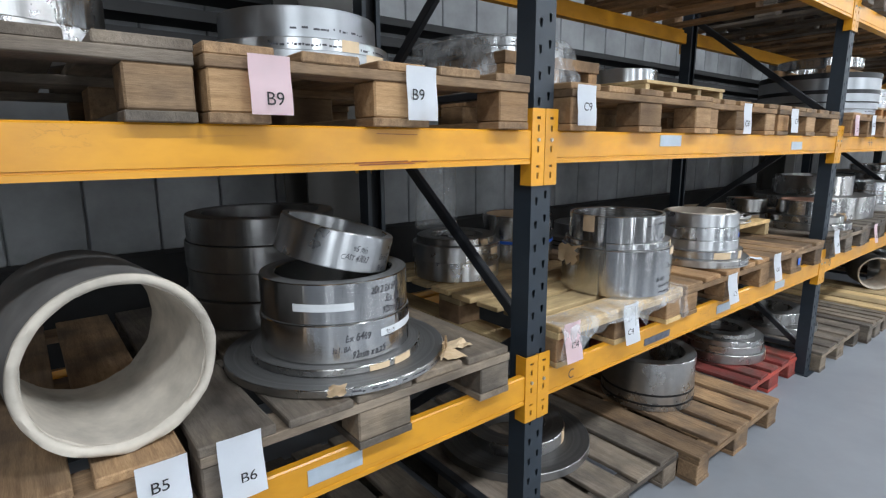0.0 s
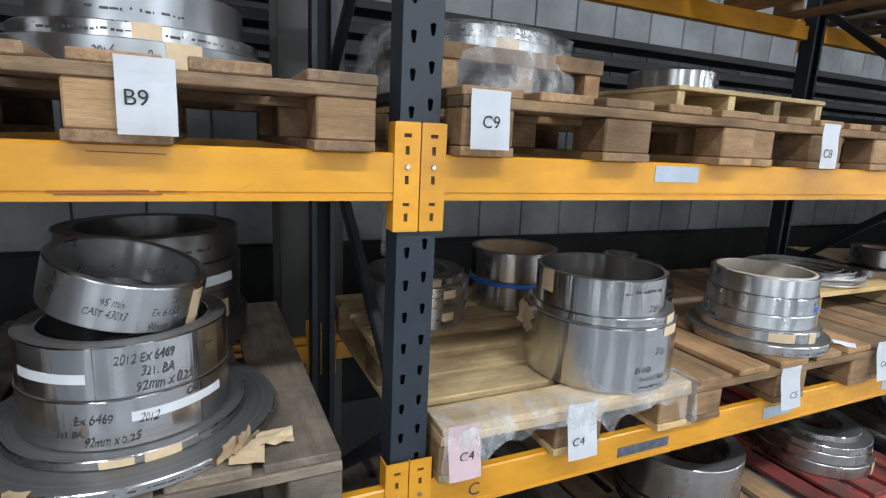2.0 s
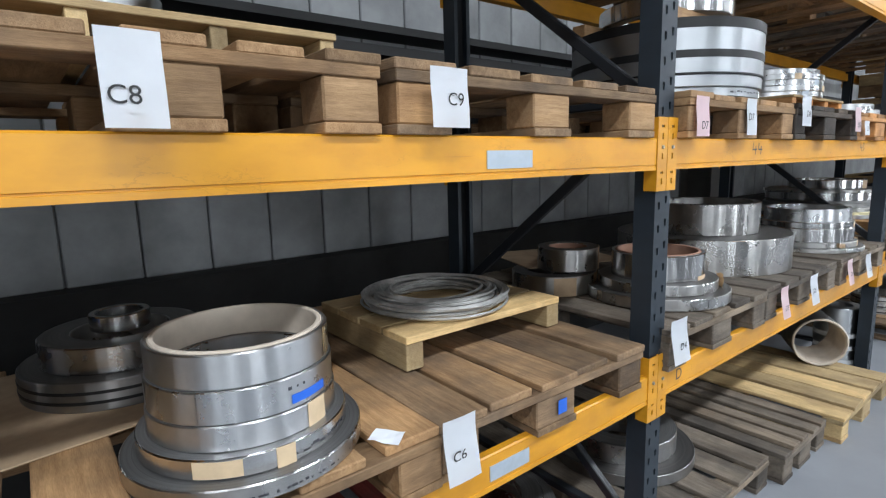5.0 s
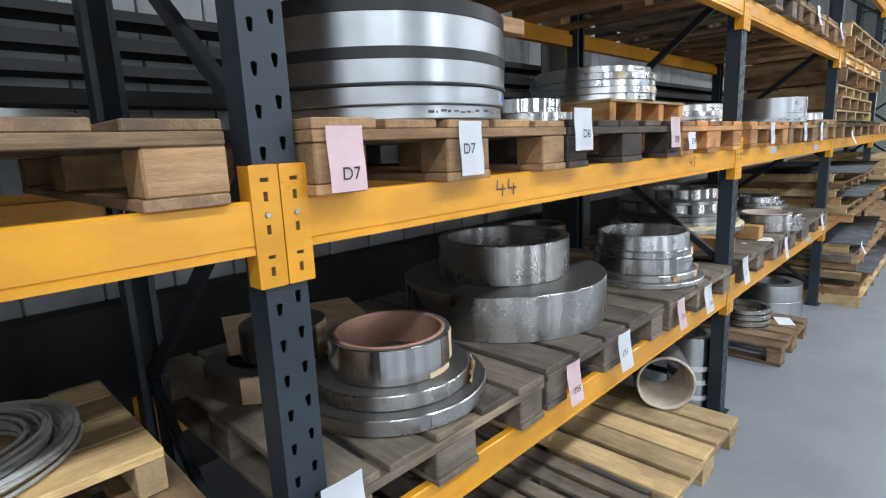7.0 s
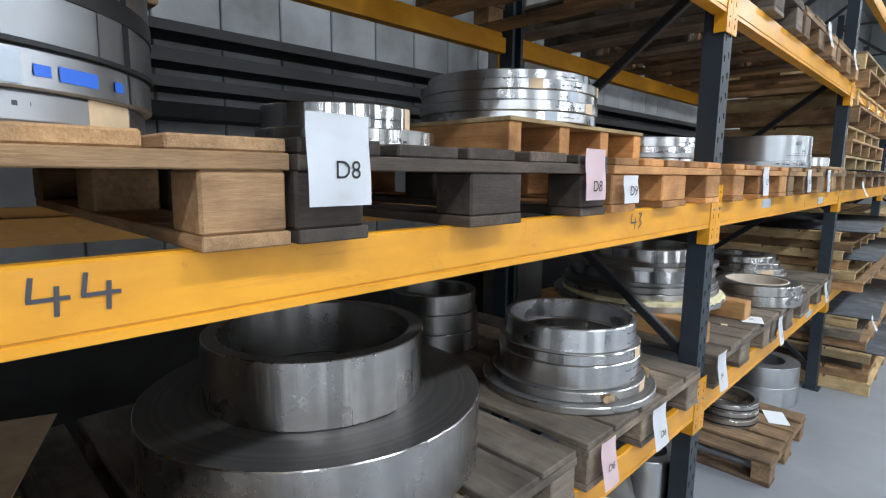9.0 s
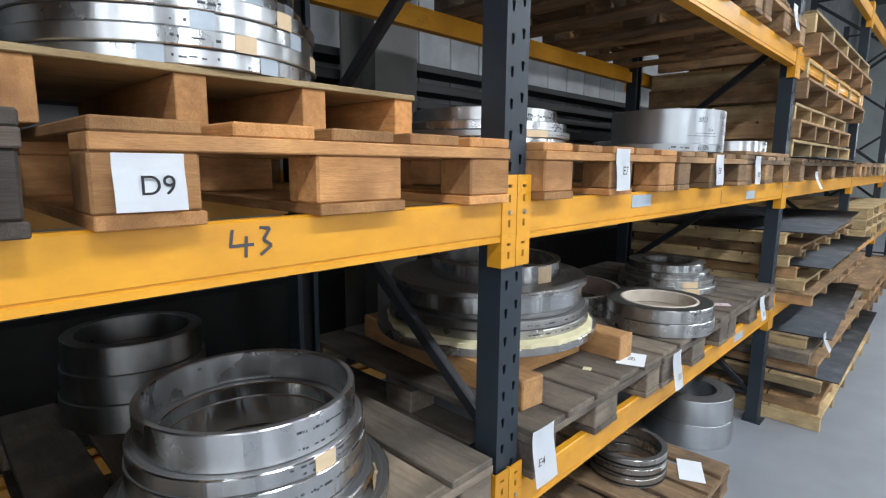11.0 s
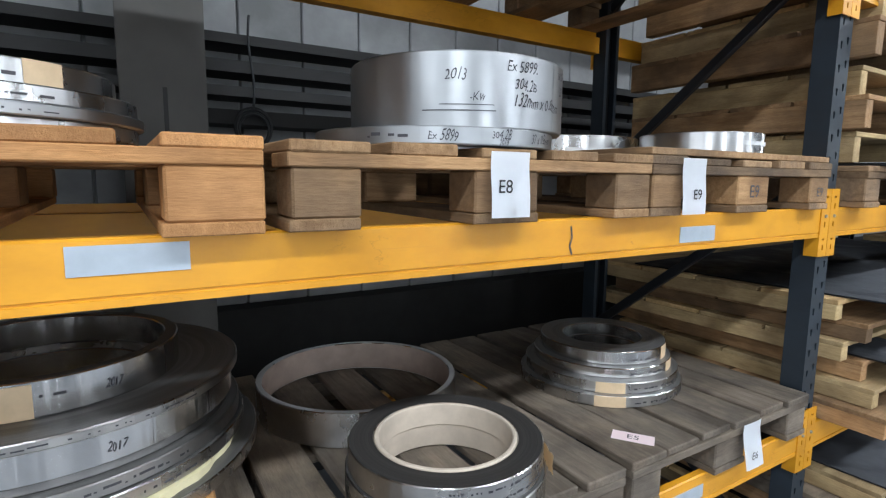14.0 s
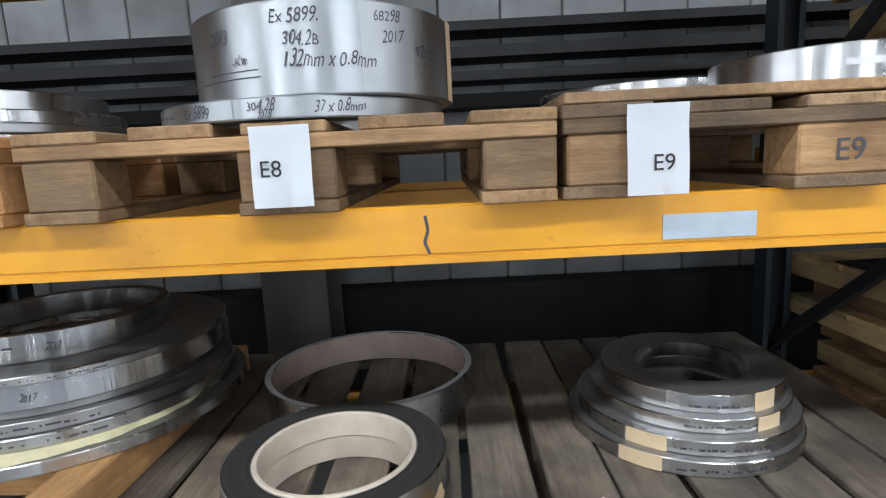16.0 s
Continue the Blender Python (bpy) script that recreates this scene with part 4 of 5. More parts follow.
coil((6.958, 0.70), PL, 0.100, 0.318, 0.298, "wide open steel ring lined with brown paper", STEEL_MIRROR, TAPE_WHITE, bore=PINKISH)
e6 = (7.82, 0.46)
for r, z, h, ri in ((0.286, 0.0, 0.036, 0.16), (0.272, 0.0365, 0.036, 0.15), (0.246, 0.073, 0.034, 0.15), (0.226, 0.1075, 0.046, 0.142)):
    coil((e6[0] + 0.3 * z, e6[1] + 0.2 * z), PL + z, h, r, ri, "narrow steel coil in a stack with tape tabs", STEEL if r < 0.25 else STEEL_DULL, EDGE, tapes=[(14, 30, 0.0, h, TAPE)] if r < 0.26 else [(-50, -30, 0.0, h, TAPE)], bars=[(-24, 24, h * 0.2, 0.018)])

# upper shelf
b9 = (-0.545, 0.52)
coil(b9, PU, 0.055, 0.298, 0.17, "bright slit coil on a pallet, dated in marker", STEEL_PALE, EDGE, words=[("2016", 0.034, -10, 0.016), ("P", 0.03, 6, 0.016)], tapes=[(12, 26, 0.0, 0.055, TAPE)])
coil(b9, PU + 0.0555, 0.035, 0.27, 0.17, "thin bright slit coil with marker writing", STEEL_MIRROR, EDGE, bars=[(-40, 50, 0.008, 0.018)], tapes=[(0, 12, 0.0, 0.035, TAPE)])
coil(b9, PU + 0.091, 0.085, 0.232, 0.17, "bright steel coil on top of a stack", STEEL_PALE, EDGE, bars=[(-30, 40, 0.02, 0.02)])
coil((-1.32, 0.45), PU, 0.04, 0.30, 0.17, "grey steel coil on a grey pallet", STEEL_DULL, EDGE_GREY)
coil((-1.32, 0.45), PU + 0.0405, 0.15, 0.25, 0.2, "grey steel coil under dusty film", STEEL_DULL, EDGE_GREY)
coil((0.14, 0.40), PU, 0.03, 0.075, 0.04, "small flat bright coil beside a skid", STEEL_PALE, EDGE)
coil((0.43, 0.68), PU + 0.156, 0.03, 0.31, 0.17, "bright slit coil wrapped in clear film", STEEL_MIRROR, EDGE, tapes=[(-10, 4, 0.0, 0.03, TAPE)])
coil((0.43, 0.68), PU + 0.1865, 0.035, 0.305, 0.17, "bright slit coil wrapped in clear film", STEEL_MIRROR, EDGE, bars=[(-30, 30, 0.008, 0.016)])
coil((1.32, 0.60), PU + 0.102, 0.085, 0.170, 0.13, "bright steel coil on a small skid", STEEL_MIRROR, EDGE)
coil((2.36, 0.42), PU, 0.028, 0.235, 0.15, "thin bright steel coil lying on a pallet", STEEL_PALE, EDGE)
d7 = (3.305, 0.31)
coil(d7, PU, 0.033, 0.350, 0.2, "bright slit coil with marker writing", STEEL_PALE, EDGE, bars=[(-20, 30, 0.008, 0.02)], tapes=[(40, 54, 0.0, 0.033, TAPE)])
coil(d7, PU + 0.0335, 0.042, 0.360, 0.2, "bright slit coil with blue marker", STEEL_PALE, EDGE, tapes=[(22, 26, 0.004, 0.036, STICKER), (28, 31, 0.014, 0.026, BLUE), (32.5, 41, 0.012, 0.028, BLUE), (46, 49, 0.014, 0.026, BLUE)])
coil(d7, PU + 0.076, 0.190, 0.363, 0.22, "large bright coil bound with black straps", STEEL_PALE, EDGE_DARK, bands=[(0.0, 0.006, STRAP), (0.056, 0.082, STRAP), (0.155, 0.190, STRAP)], tapes=[(49, 51.5, 0.006, 0.155, STRAP)])
for yy in (0.14, 0.48):
    piece_of = tagged(new("timber", block(0.78, 0.06, 0.045, WOOD_TAN, 0.003)), "sawn timber batten lying across a strapped coil", "timber", "timber bearers")
    piece_of.matrix_basis = pose(3.36, yy, PU + 0.267 + 0.0225)
coil(d7, PU + 0.3125, 0.065, 0.255, 0.2, "bright ring coil on timber battens", STEEL, EDGE, tapes=[(30, 42, 0.0, 0.065, TAPE)])
coil((4.19, 0.46), PU, 0.05, 0.225, 0.13, "grey slit coil on a dark pallet, marker writing", STEEL_DULL, EDGE, bars=[(-10, 50, 0.014, 0.02)], turn=0)
coil((4.16, 0.46), PU + 0.0505, 0.055, 0.185, 0.13, "bright slit coil with tan tape", STEEL, EDGE, bars=[(-10, 40, 0.014, 0.02)], tapes=[(26, 40, 0.0, 0.055, TAPE)])
d9 = (5.01, 0.58)
for k in range(5):
    coil(d9, PU + 0.121 + 0.0335 * k, 0.033, (0.325, 0.332, 0.325, 0.329, 0.30)[k], 0.2, "narrow mirror-bright slit coil in a stack", STEEL_MIRROR, EDGE, tapes=tape_run(*((-30, 10), (0, 40), (-14, 26), (-40, 18), (8, 30))[k], z=(0.0, 0.033), mat=TAPE if k % 2 else STICKER, w=8), bars=[(-20, -4, 0.008, 0.016)])
e7 = (6.068, 0.50)
for r, z, h in ((0.300, 0.0, 0.03), (0.312, 0.0305, 0.022), (0.300, 0.053, 0.03), (0.262, 0.0835, 0.045)):
    coil(e7, PU + z, h, r, 0.17, "narrow bright slit coil in a low stack", STEEL_MIRROR if h > 0.025 else STEEL_PALE, EDGE, bars=[(-34, 34, h * 0.2, h * 0.5)], tapes=[(30, 44, 0.0, h, TAPE)] if r < 0.3 else ([(-26, -8, 0.0, h, TAPE)] if h < 0.025 else ()))
coil((6.955, 0.215), PU, 0.034, 0.268, 0.2, "pale steel ring under a drum coil, marker writing", STEEL_PALE, EDGE, words=[("Ex 5899", 0.028, -27, 0.008), ("304.2B", 0.026, -2, 0.013), ("2018", 0.018, -1, 0.001), ("37 x 0.8mm", 0.028, 24, 0.009)], bars=[(-58, -40, 0.008, 0.02)])
coil((7.004, 0.20), PU + 0.0345, 0.142, 0.240, 0.2, "tall pale satin steel coil with marker writing", STEEL_PALE, EDGE, words=[("2013", 0.033, -33, 0.088), ("Ex 5899.", 0.035, 0, 0.108), ("304.2B", 0.033, 2, 0.075), ("68298", 0.030, 35, 0.112), ("2017", 0.032, 37, 0.080), ("132mm x 0.8mm", 0.035, 12, 0.042), ("-Kw", 0.029, -23, 0.050), ("92mm", 0.033, 54, 0.062)], tapes=[(-40, -15, 0.042, 0.0435, INK_SOFT), (-48, -14, 0.031, 0.0328, INK_SOFT), (74, 84, 0.0, 0.142, CARD)])
PE = U + 0.170
coil((7.79, 0.68), PE, 0.066, 0.285, 0.24, "bright low coil on a plywood sheet", STEEL_MIRROR, EDGE, tapes=[(-40, 30, 0.012, 0.024, TAPE_WHITE)], bars=[(24, 40, 0.03, 0.018)])
coil((7.955, 0.205), PE, 0.062, 0.185, 0.155, "bright low coil with white tape and a card tab", STEEL_MIRROR, EDGE, tapes=[(-20, 40, 0.024, 0.036, TAPE_WHITE), (8, 14, 0.01, 0.056, TAPE_WHITE), (62, 76, 0.0, 0.062, TAPE)])

# ---- labels ----


def paper_label(words, x0, z1, w, h, y=-0.052, mat=PAPER, curl=0.006, tx=0.5, tz=0.45, size=0.034, rz=0.0, lean=0.0):
    """A sheet stapled to a pallet block, its lower end lifting a little."""
    t = thing("paper_label", pose(x0, y, z1, 0, lean, rz), "%s paper label marked %s on a pallet" % ("pink" if mat is PINK else "white", words), "label", "pallet labels")
    bm = bmesh.new()
    rows = []
    for i in range(7):
        f = i / 6
        yy = -curl * (f ** 2) * 2 + 0.0015 * math.sin(f * 7)
        rows.append([bm.verts.new((w * u, yy - 0.002 * math.sin(3.14 * u), -h * f)) for u in (0, 0.33, 0.66, 1)])
    for a, b in zip(rows, rows[1:]):
        for j in range(3):
            bm.faces.new((a[j], b[j], b[j + 1], a[j + 1]))
    bmesh.ops.solidify(bm, geom=bm.faces[:], thickness=0.0006)
    part("sheet", bm, mat, t, smooth=60)
    d = text_mesh(words, size, INK, "CENTER")
    part("lettering", d, None, t, "black letters", pose(w * tx, -curl * 2 * ((1 - tz) + 0.1) ** 2 - 0.0045, -h * (1.06 - tz) - size * 0.42, 90, 0, 0))
    return t


for words, x0, z1, w, h, mat, tx, tz in (
    ("B9", -0.910, 1.741, 0.084, 0.113, PINK, 0.56, 0.36), ("B9", -0.545, 1.750, 0.088, 0.124, PAPER, 0.33, 0.56), ("C9", 0.089, 1.749, 0.094, 0.123, PAPER, 0.5, 0.55),
    ("C8", 1.265, 1.744, 0.080, 0.132, PAPER, 0.34, 0.42), ("C9", 1.818, 1.741, 0.096, 0.118, PAPER, 0.62, 0.56), ("D7", 2.880, 1.742, 0.086, 0.127, PINK, 0.55, 0.36),
    ("D7", 3.252, 1.752, 0.083, 0.130, PAPER, 0.34, 0.58), ("D8", 3.754, 1.792, 0.105, 0.128, PAPER, 0.60, 0.48), ("D8", 4.485, 1.771, 0.093, 0.120, PINK, 0.52, 0.36),
    ("D9", 4.704, 1.710, 0.086, 0.074, PAPER, 0.58, 0.55), ("E7", 6.026, 1.751, 0.090, 0.126, PAPER, 0.58, 0.56), ("E8", 6.923, 1.749, 0.094, 0.126, PAPER, 0.33, 0.56),
    ("E9", 7.505, 1.753, 0.095, 0.139, PAPER, 0.58, 0.44)):
    paper_label(words, x0, z1 - 0.014, w, h, -0.064 if words == "D8" else -0.053, mat, 0.003, tx, tz, 0.036)
for words, x0, z1, w, h, mat, tx, tz in (
    ("B5", -1.175, 0.962, 0.092, 0.125, PAPER, 0.42, 0.70), ("B6", -1.028, 0.962, 0.092, 0.135, PAPER, 0.6, 0.4), ("C4", 0.080, 0.968, 0.086, 0.135, PINK, 0.55, 0.5),
    ("C4", 0.427, 0.964, 0.096, 0.152, PAPER, 0.34, 0.4), ("C5", 1.292, 0.945, 0.100, 0.142, PAPER, 0.6, 0.4), ("C6", 1.830, 0.974, 0.096, 0.148, PAPER, 0.4, 0.5),
    ("D4", 2.800, 0.998, 0.105, 0.150, PAPER, 0.6, 0.45), ("D5", 3.742, 0.952, 0.082, 0.142, PINK, 0.55, 0.4), ("D5", 4.105, 0.950, 0.100, 0.146, PAPER, 0.4, 0.55),
    ("D6", 4.680, 0.948, 0.085, 0.140, PINK, 0.55, 0.5), ("D6", 5.025, 0.935, 0.104, 0.140, PAPER, 0.6, 0.4), ("E4", 5.648, 0.970, 0.105, 0.158, PAPER, 0.3, 0.5),
    ("E5", 6.630, 0.940, 0.085, 0.155, PAPER, 0.6, 0.4), ("E6", 7.900, 0.950, 0.095, 0.140, PAPER, 0.5, 0.35)):
    paper_label(words, x0, z1, w, h, -0.046, mat, 0.010, tx, tz, 0.034)


def flat_label(words, cx, cy, z, w, h, rz, mat):
    t = thing("paper_label", pose(cx, cy, z, 0, 0, rz), "%s paper label lying on the pallet boards" % ("pink" if mat is PINK else "white"), "label", "pallet labels")
    bm = bmesh.new()
    add_box(bm, -w / 2, w / 2, -h / 2, h / 2, 0, 0.0008)
    part("sheet", bm, mat, t)
    part("lettering", text_mesh(words, 0.036, INK, "CENTER"), None, t, "black letters", pose(0, -0.012, 0.0016))


flat_label("E4", 6.41, 0.03, PL + 0.001, 0.14, 0.10, 20, PAPER)
flat_label("E5", 7.532, 0.066, PL + 0.001, 0.115, 0.055, -55, PINK)

# ---- film ----


def film_skirt():
    """Torn stretch film round the front of a pallet."""
    t = thing("stretch_film", pose(0.485, -0.042, PL + 0.004), "torn clear stretch film hanging over a pallet edge", "film")
    bm = bmesh.new()
    cols = []
    n = 60
    for i in range(n + 1):
        x = -0.42 + 0.84 * i / n
        low = 0.045 + 0.06 * (0.5 + 0.5 * math.sin(i * 0.23)) * (0.6 + 0.4 * math.sin(i * 0.9)) + (0.05 if i < 6 or i > 54 else 0)
        col = [bm.verts.new((x, 0.10 - 0.10 * k / 2, 0.002)) for k in range(3)]
        for k in range(1, 6):
            col.append(bm.verts.new((x, -0.006 - 0.006 * math.sin(i * 1.3 + k) - 0.004, -low * k / 5)))
        cols.append(col)
    for a, b in zip(cols, cols[1:]):
        for j in range(len(a) - 1):
            bm.faces.new((a[j], b[j], b[j + 1], a[j + 1]))
    part("sheet", bm, FILM, t, smooth=80)


film_skirt()


def film_bag(x, y, z, r, h, label, seed, squash=1.0):
    """A loose film wrap round something upright, creased."""
    t = thing("stretch_film", pose(x, y, z), label, "film")
    bm = bmesh.new()
    loops = []
    for k in range(13):
        f = k / 12
        loop = []
        for i in range(48):
            a = 2 * math.pi * i / 48
            q = r * (1 + 0.07 * noise.noise((3 * math.cos(a) + seed, 3 * math.sin(a), 5 * f)) - 0.12 * f * f)
            loop.append(bm.verts.new((q * math.cos(a), squash * q * math.sin(a), h * f)))
        loops.append(loop)
    for a, b in zip(loops, loops[1:]):
        for i in range(48):
            bm.faces.new((a[i], a[(i + 1) % 48], b[(i + 1) % 48], b[i]))
    bm.faces.new(loops[-1])
    part("sheet", bm, FILM, t, smooth=80)


film_bag(0.36, 1.0, PL + 0.195, 0.12, 0.44, "clear film hanging in folds behind the coils", 3.0, 0.6)
film_bag(0.44, 0.68, PU + 0.004, 0.40, 0.222, "clear film wrapped round a small skid and coil", 7.0, 0.92)

# ---- floor level ----
pallet(0.05, 0.98, 0.0, WOOD_GREY, -0.03, label="grey pallet standing on the floor under the rack")
coil((0.463, 0.535), 0.148, 0.04, 0.36, 0.15, "wide dark disc coil on a floor pallet", STEEL_DARK, EDGE_DARK)
coil((0.463, 0.535), 0.1885, 0.06, 0.24, 0.15, "dark coil with a card tab near the floor", STEEL_DULL, EDGE_DARK, tapes=[(20, 44, 0.0, 0.06, TAPE)])
pallet(1.00, 1.92, 0.0, WOOD_OLD, -0.12, label="brown pallet standing on the floor under the rack", gap=0.05)
coil((1.42, 0.40), 0.148, 0.27, 0.25, 0.19, "tall steel coil with two black straps on a floor pallet", STEEL_DULL, EDGE, bands=[(0.03, 0.042, STRAP), (0.085, 0.097, STRAP)])
pallet(1.98, 2.73, 0.0, WOOD_PAINT, 0.05, label="red painted pallet standing on the floor", gap=0.05, bm_mat=WOOD_PAINT)
for r, z, h in ((0.27, 0.0, 0.06), (0.255, 0.0605, 0.05), (0.25, 0.111, 0.035), (0.2, 0.1465, 0.03)):
    coil((2.40, 0.42), 0.148 + z, h, r, 0.12, "grey slit coil stacked on a red floor pallet", STEEL_DULL, EDGE_GREY, tapes=[(10, 28, 0.0, h, TAPE)] if h == 0.06 else ())
pallet(2.88, 3.75, 0.0, WOOD_GREY, -0.05, label="grey pallet standing on the floor under the rack")
coil((3.30, 0.45), 0.148, 0.05, 0.33, 0.15, "wide dark disc coil on a floor pallet", STEEL_DARK, EDGE_DARK)
coil((3.30, 0.45), 0.1985, 0.09, 0.25, 0.15, "grey steel coil on a disc near the floor", STEEL_DULL, EDGE_GREY)
pallet(4.42, 5.32, 0.0, WOOD_NEW, -0.16, label="pale new pallet standing on the floor, under a pipe", gap=0.03)
lying_pipe(5.14, 0.17, 0.148, 0.160, 0.34, 0.014, -58, "dark pipe-shaped coil with a cream rim lying on a pallet", BARK, CORE)
pallet(3.80, 4.36, 0.0, WOOD_GREY, -0.10, label="narrow grey pallet standing on the floor")
coil((5.66, 0.22), 0.0, 0.46, 0.14, 0.08, "upright coil wrapped in white film", STEEL_PALE, EDGE, bands=[(0.06, 0.09, TAPE_WHITE), (0.16, 0.19, TAPE_WHITE), (0.25, 0.28, TAPE_WHITE)])
pallet(6.55, 7.40, 0.0, WOOD_OLD, -0.10, label="brown pallet on the floor with a paper sheet on it")
for z, ri in ((0.0, 0.15), (0.05, 0.155), (0.10, 0.16)):
    coil((7.0, 0.28), 0.148 + z, 0.045, 0.19, ri, "open strapped ring coil on a floor pallet", STEEL_DULL, EDGE, bands=[(0.01, 0.02, STRAP)])
sheet_of("paper_sheet", 7.2, 0.03, 0.150, 0.2, 0.12, PAPER, 25, "loose white paper sheet on a pallet", "paper", 0.001)
for z, r in ((0.0, 0.255), (0.1505, 0.25)):
    coil((7.93, 0.30), z, 0.15, r, 0.15, "thick pale grey coil standing on the floor", STEEL_PALE, EDGE)
pallet(-1.0, -0.1, 0.0, WOOD_GREY, -0.05, label="grey pallet standing on the floor under the rack")

# ---- top shelf: pallets seen from below ----
T = TOPS[2]
for i, x in enumerate((-1.95, -1.0, -0.05, 0.88, 1.81, 2.86, 3.77, 4.66, 5.66, 6.58, 7.48)):
    if i == 2:
        continue
    w = 0.86
    x0 = x if i != 4 else 1.80
    pallet(x0, x0 + w, T, (WOOD_OLD, WOOD_TAN, WOOD_GREY)[i % 3], -0.04, label="wooden pallet on the top beams, seen from below", boards=8, gap=0.012)
for x in (0.95, 3.3, 5.0, 6.1, 7.9):
    coil((x, 0.5), T + 0.148, 0.2, 0.33, 0.2, "steel coil on a top shelf pallet", STEEL_DULL, EDGE_GREY)
for words, x in (("E1", 7.05), ("E2", 7.95), ("D1", 4.1)):
    paper_label(words, x, T + 0.16, 0.09, 0.135, -0.05, PAPER, 0.012, 0.5, 0.4, 0.034)

# ---- bay F: long skids with sheet, floor to top ----


def long_skid(x0, x1, yf, deep, z0, h, mat, legs, label="long pale sheet-metal skid in a stack"):
    return skid("sheet_skid", x0, x1, yf, yf + deep, z0, z0 + h, mat, legs, label, 0.018, 0.05, slats=4)


pallet(8.52, 9.75, U, WOOD_OLD, -0.06, label="worn pallet under stacked long skids", boards=6)
pallet(9.80, 11.05, U, WOOD_OLD, -0.04, label="worn pallet under stacked long skids", boards=6)
sheet_of("steel_sheet", 9.8, 0.45, PU + 0.003, 2.4, 1.1, SHEET_DARK, 1.0, "dark steel sheet lying on pallets", "sheet", 0.006)
z = PU + 0.012
for i, (x0, x1, yf, h) in enumerate(((8.6, 11.0, 0.02, 0.11), (8.56, 10.6, -0.02, 0.115), (8.62, 10.65, 0.03, 0.11), (8.50, 11.05, -0.05, 0.125), (8.60, 10.95, -0.02, 0.125), (8.55, 11.05, -0.08, 0.13), (8.52, 11.0, -0.05, 0.13))):
    long_skid(x0, x1, yf, 1.0, z, h, (WOOD_NEW, WOOD_TAN)[i % 2], 5)
    z += h + 0.002
    if i % 2 == 0:
        sheet_of("steel_sheet", (x0 + x1) / 2, yf + 0.55, z, (x1 - x0) * 0.94, 1.0, SHEET_DARK, 0.5, "thin steel sheet between two skids", "sheet", 0.004)
        z += 0.006
z = L + 0.003
for i, (x0, x1, yf, h) in enumerate(((8.5, 11.0, -0.20, 0.075), (8.55, 11.05, -0.14, 0.07), (8.6, 10.9, -0.08, 0.075), (8.5, 11.0, -0.05, 0.07), (8.55, 10.8, -0.10, 0.07), (8.5, 11.0, -0.02, 0.075))):
    long_skid(x0, x1, yf, 1.12, z, h, (WOOD_TAN, WOOD_NEW)[i % 2], 6)
    z += h + 0.002
    if i not in (2, 5):
        continue
    sheet_of("steel_sheet", (x0 + x1) / 2, yf + 0.40, z, (x1 - x0) * 0.96, 1.12, SHEET_DARK, 0.8 * (i - 1.5), "dark steel sheet overhanging its skid", "sheet", 0.006)
    z += 0.008
z = 0.0
for i, (x0, x1, yf, h) in enumerate(((8.5, 11.0, -0.32, 0.10), (8.52, 11.05, -0.30, 0.075), (8.6, 11.0, -0.25, 0.075), (8.5, 10.9, -0.30, 0.075), (8.55, 11.0, -0.26, 0.075), (8.52, 11.0, -0.22, 0.075), (8.6, 10.9, -0.18, 0.075))):
    long_skid(x0, x1, yf, 1.2, z, h, (WOOD_NEW, WOOD_TAN, WOOD_GREY)[i % 3], 6)
    z += h + 0.002
    if i not in (3, 6):
        continue
    sheet_of("steel_sheet", (x0 + x1) / 2, yf + 0.50, z, (x1 - x0) * 0.97, 1.14, SHEET_DARK, 0.7 * (i - 2), "dark steel sheet overhanging its skid", "sheet", 0.006)
    z += 0.008
for words, x, zz in (("F", 8.62, 0.62), ("F", 8.9, 1.66)):
    paper_label(words, x, zz, 0.09, 0.12, -0.265 if zz < 1 else -0.072, PAPER, 0.02, 0.5, 0.5, 0.03)
flat_label("F7", 8.75, 0.02, PU + 0.012, 0.13, 0.09, 12, PAPER)
# bay G and beyond
for k in range(3):
    x = 11.28 + 0.9 * k
    for zz in (U, L, 0.0):
        pallet(x, x + 0.84, zz, (WOOD_TAN, WOOD_OLD, WOOD_NEW)[k], -0.05, label="wooden pallet on a far rack bay")
for k in range(3):
    long_skid(11.3, 13.8, -0.15, 1.1, L + 0.15 + 0.11 * k, 0.105, WOOD_NEW, 6)
    long_skid(11.3, 13.8, -0.25, 1.1, 0.15 + 0.11 * k, 0.105, WOOD_TAN, 6)
for k in range(3):
    x = 14.08 + 0.9 * k
    for zz in (U, L, 0.0):
        pallet(x, x + 0.84, zz, (WOOD_NEW, WOOD_TAN, WOOD_OLD)[k], -0.05, label="wooden pallet on a far rack bay")

# ---- small marks and scraps ----


def block_mark(words, x, y, z, size):
    o = new("block_writing", text_mesh(words, size, INK_SOFT, "CENTER"))
    o.matrix_basis = pose(x, y, z, 90, 0, 0)
    tagged(o, "letters painted on a pallet block", "writing")


block_mark("E9", 7.86, -0.0375, U + 0.042, 0.05)
block_mark("E9", 8.24, -0.0375, U + 0.042, 0.04)


def dab(x0, x1, y, z0, z1, mat, label):
    bm = bmesh.new()
    add_box(bm, x0, x1, y - 0.0015, y, z0, z1)
    tagged(new("paint_dab", mesh_of("paint_dab", bm, mat)), label, "paint mark")


dab(2.24, 2.275, -0.032, L + 0.045, L + 0.085, BLUE, "blue paint dab on a pallet block")
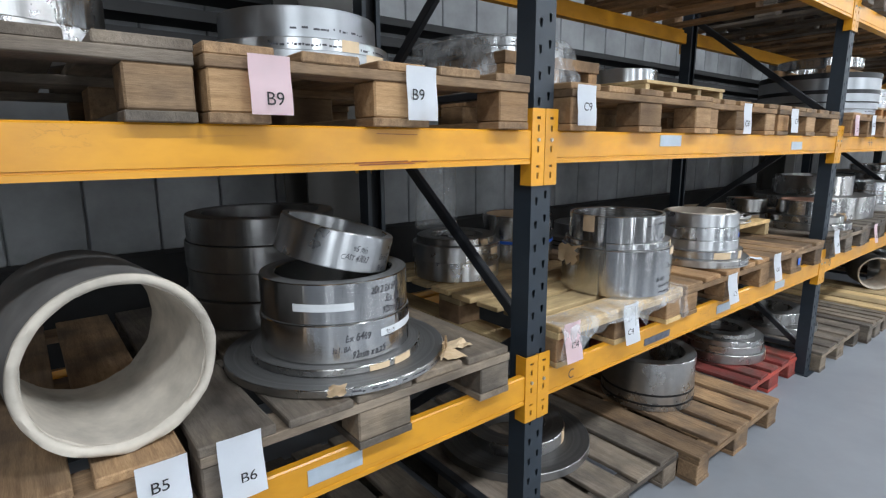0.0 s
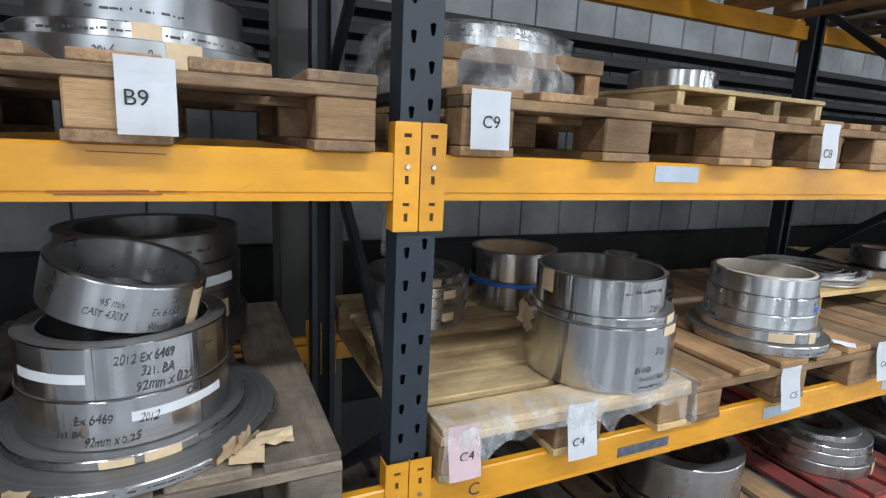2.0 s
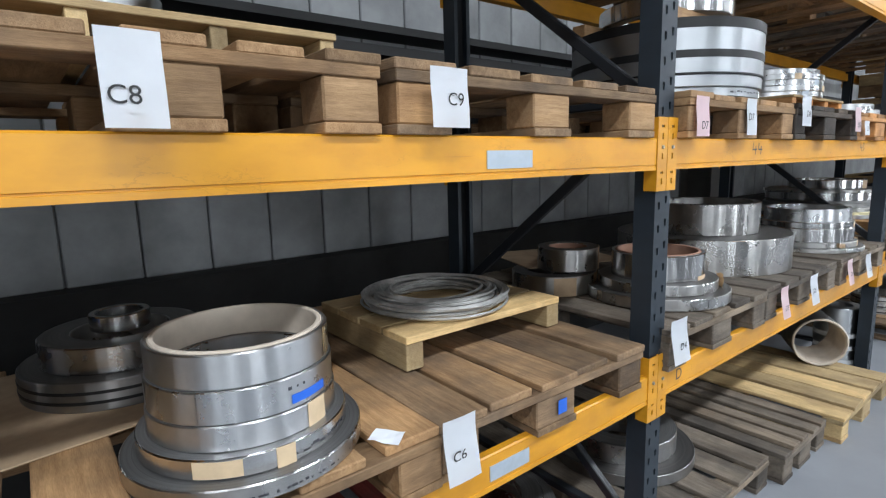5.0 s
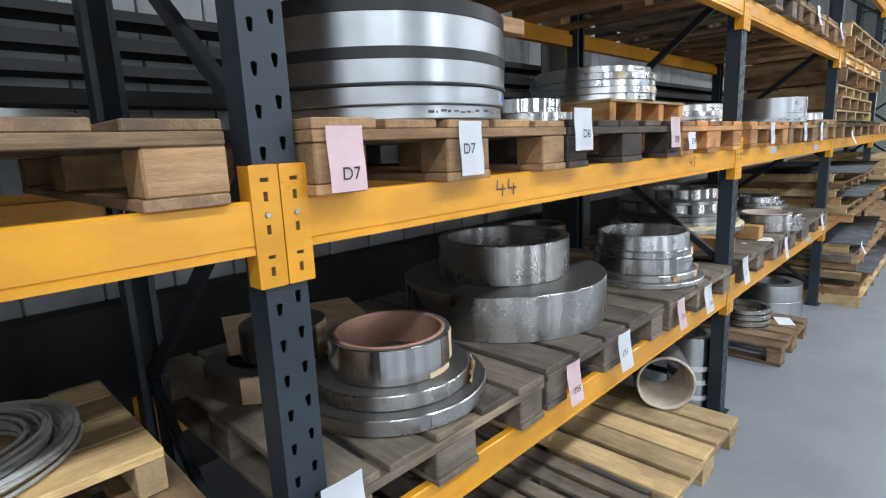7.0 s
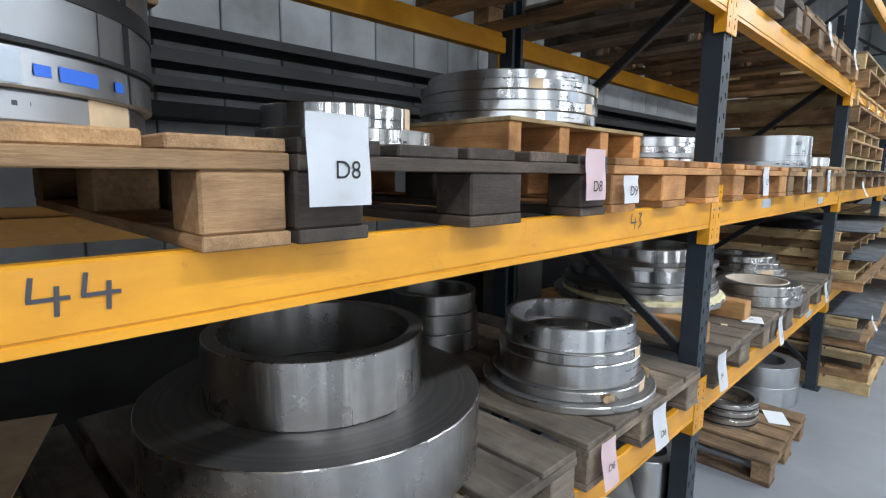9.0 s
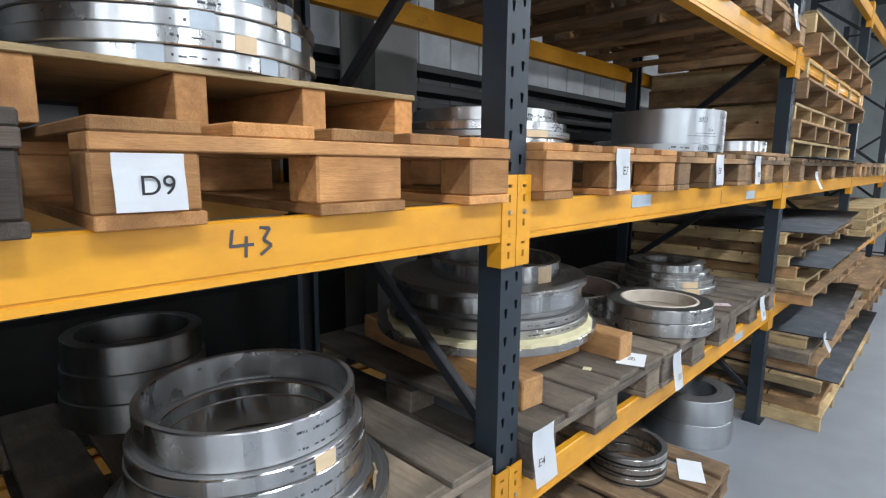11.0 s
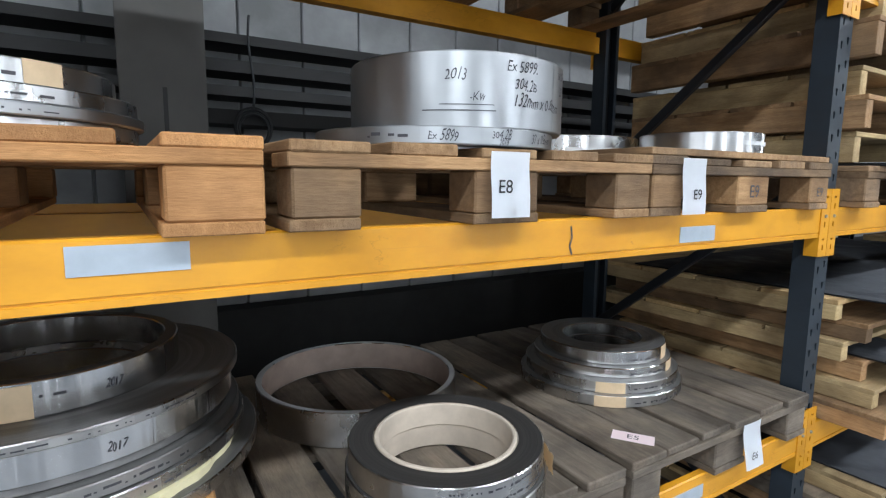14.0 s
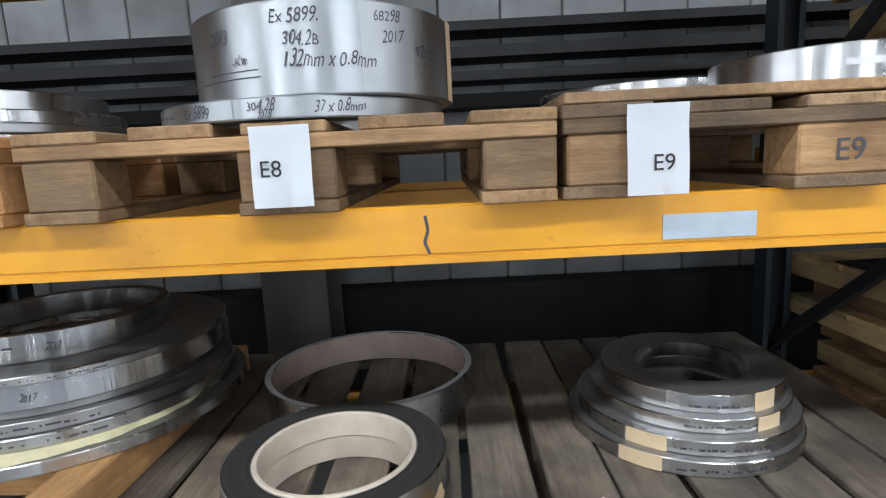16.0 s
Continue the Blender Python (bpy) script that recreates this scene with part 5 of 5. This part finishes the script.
sheet_of("yellow_tag", 6.20, 0.10, PL + 0.001, 0.03, 0.03, FOAM, 20, "small yellow sticker on the pallet boards", "sticker", 0.001)


def hanging_strap(x, y, z, length, label):
    t = thing("strap_tail", pose(x, y, z, 0, 8, -30), label, "strap")
    bm = bmesh.new()
    pts = [(0.0, 0.0), (0.03, -0.02), (0.045, -0.10), (0.04, -0.2), (0.055, -length)]
    rows = [[bm.verts.new((px, s * 0.008, pz)) for s in (-1, 1)] for px, pz in pts]
    for p, q in zip(rows, rows[1:]):
        bm.faces.new((p[0], q[0], q[1], p[1]))
    bmesh.ops.solidify(bm, geom=bm.faces[:], thickness=0.001)
    part("band", bm, STEEL_PALE, t, smooth=60)


hanging_strap(6.50, 0.70, PL + 0.300, 0.285, "loose grey strap end hanging from a coil stack")


def scrap(x, y, z, s, mat, label, seed):
    """A crumpled scrap of paper or tape."""
    bm = bmesh.new()
    g = [[bm.verts.new((s * (i - 2) / 2, s * (j - 2) / 2.6, s * 0.35 * abs(noise.noise((i * 0.9 + seed, j * 0.9, seed))) + 0.002)) for j in range(5)] for i in range(5)]
    for i in range(4):
        for j in range(4):
            bm.faces.new((g[i][j], g[i + 1][j], g[i + 1][j + 1], g[i][j + 1]))
    o = tagged(new("paper_scrap", mesh_of("paper_scrap", bm, mat)), label, "scrap", "paper scraps")
    o.matrix_basis = pose(x, y, z, 0, 0, seed * 40)


scrap(-0.36, 0.02, PL + 0.001, 0.045, TAPE, "torn scrap of tan tape on a pallet", 2.1)
scrap(-0.30, 0.06, PL + 0.001, 0.04, TAPE, "torn scrap of tan tape on a pallet", 4.4)
scrap(1.72, 0.01, PL + 0.001, 0.035, PAPER, "crumpled white paper on a pallet", 3.2)


def cable_reel(x, y, z):
    """A hank of dark cable hung from the wall rails by its own end."""
    t = thing("cable_hank", pose(x, y, z), "coiled black cable hanging from the wall rails", "cable")

    def tube(pts, r):
        bm = bmesh.new()
        rows = []
        for k, p in enumerate(pts):
            d = (Vector(pts[min(k + 1, len(pts) - 1)]) - Vector(pts[max(k - 1, 0)])).normalized()
            a = d.cross(Vector((0, 1, 0.01))).normalized()
            b = d.cross(a)
            rows.append([bm.verts.new(Vector(p) + r * (math.cos(q) * a + math.sin(q) * b)) for q in (0, 1.05, 2.09, 3.14, 4.19, 5.24)])
        for p, q in zip(rows, rows[1:]):
            for j in range(6):
                bm.faces.new((p[j], q[j], q[(j + 1) % 6], p[(j + 1) % 6]))
        return bm

    for k in range(4):
        r = 0.068 + 0.006 * k
        pts = [(r * math.sin(a), 0.012 * (k % 2) - 0.02, -r * 1.08 * math.cos(a) + 0.004 * k) for a in (2 * math.pi * i / 40 for i in range(41))]
        part("loop", tube(pts, 0.006), BLACKISH, t, smooth=60)
    part("hanging_end", tube([(0.01 * math.sin(6 * f), 0.0, 0.07 + 0.46 * f) for f in (i / 14 for i in range(15))], 0.006), BLACKISH, t, smooth=60)


cable_reel(6.90, 1.85, 1.905)
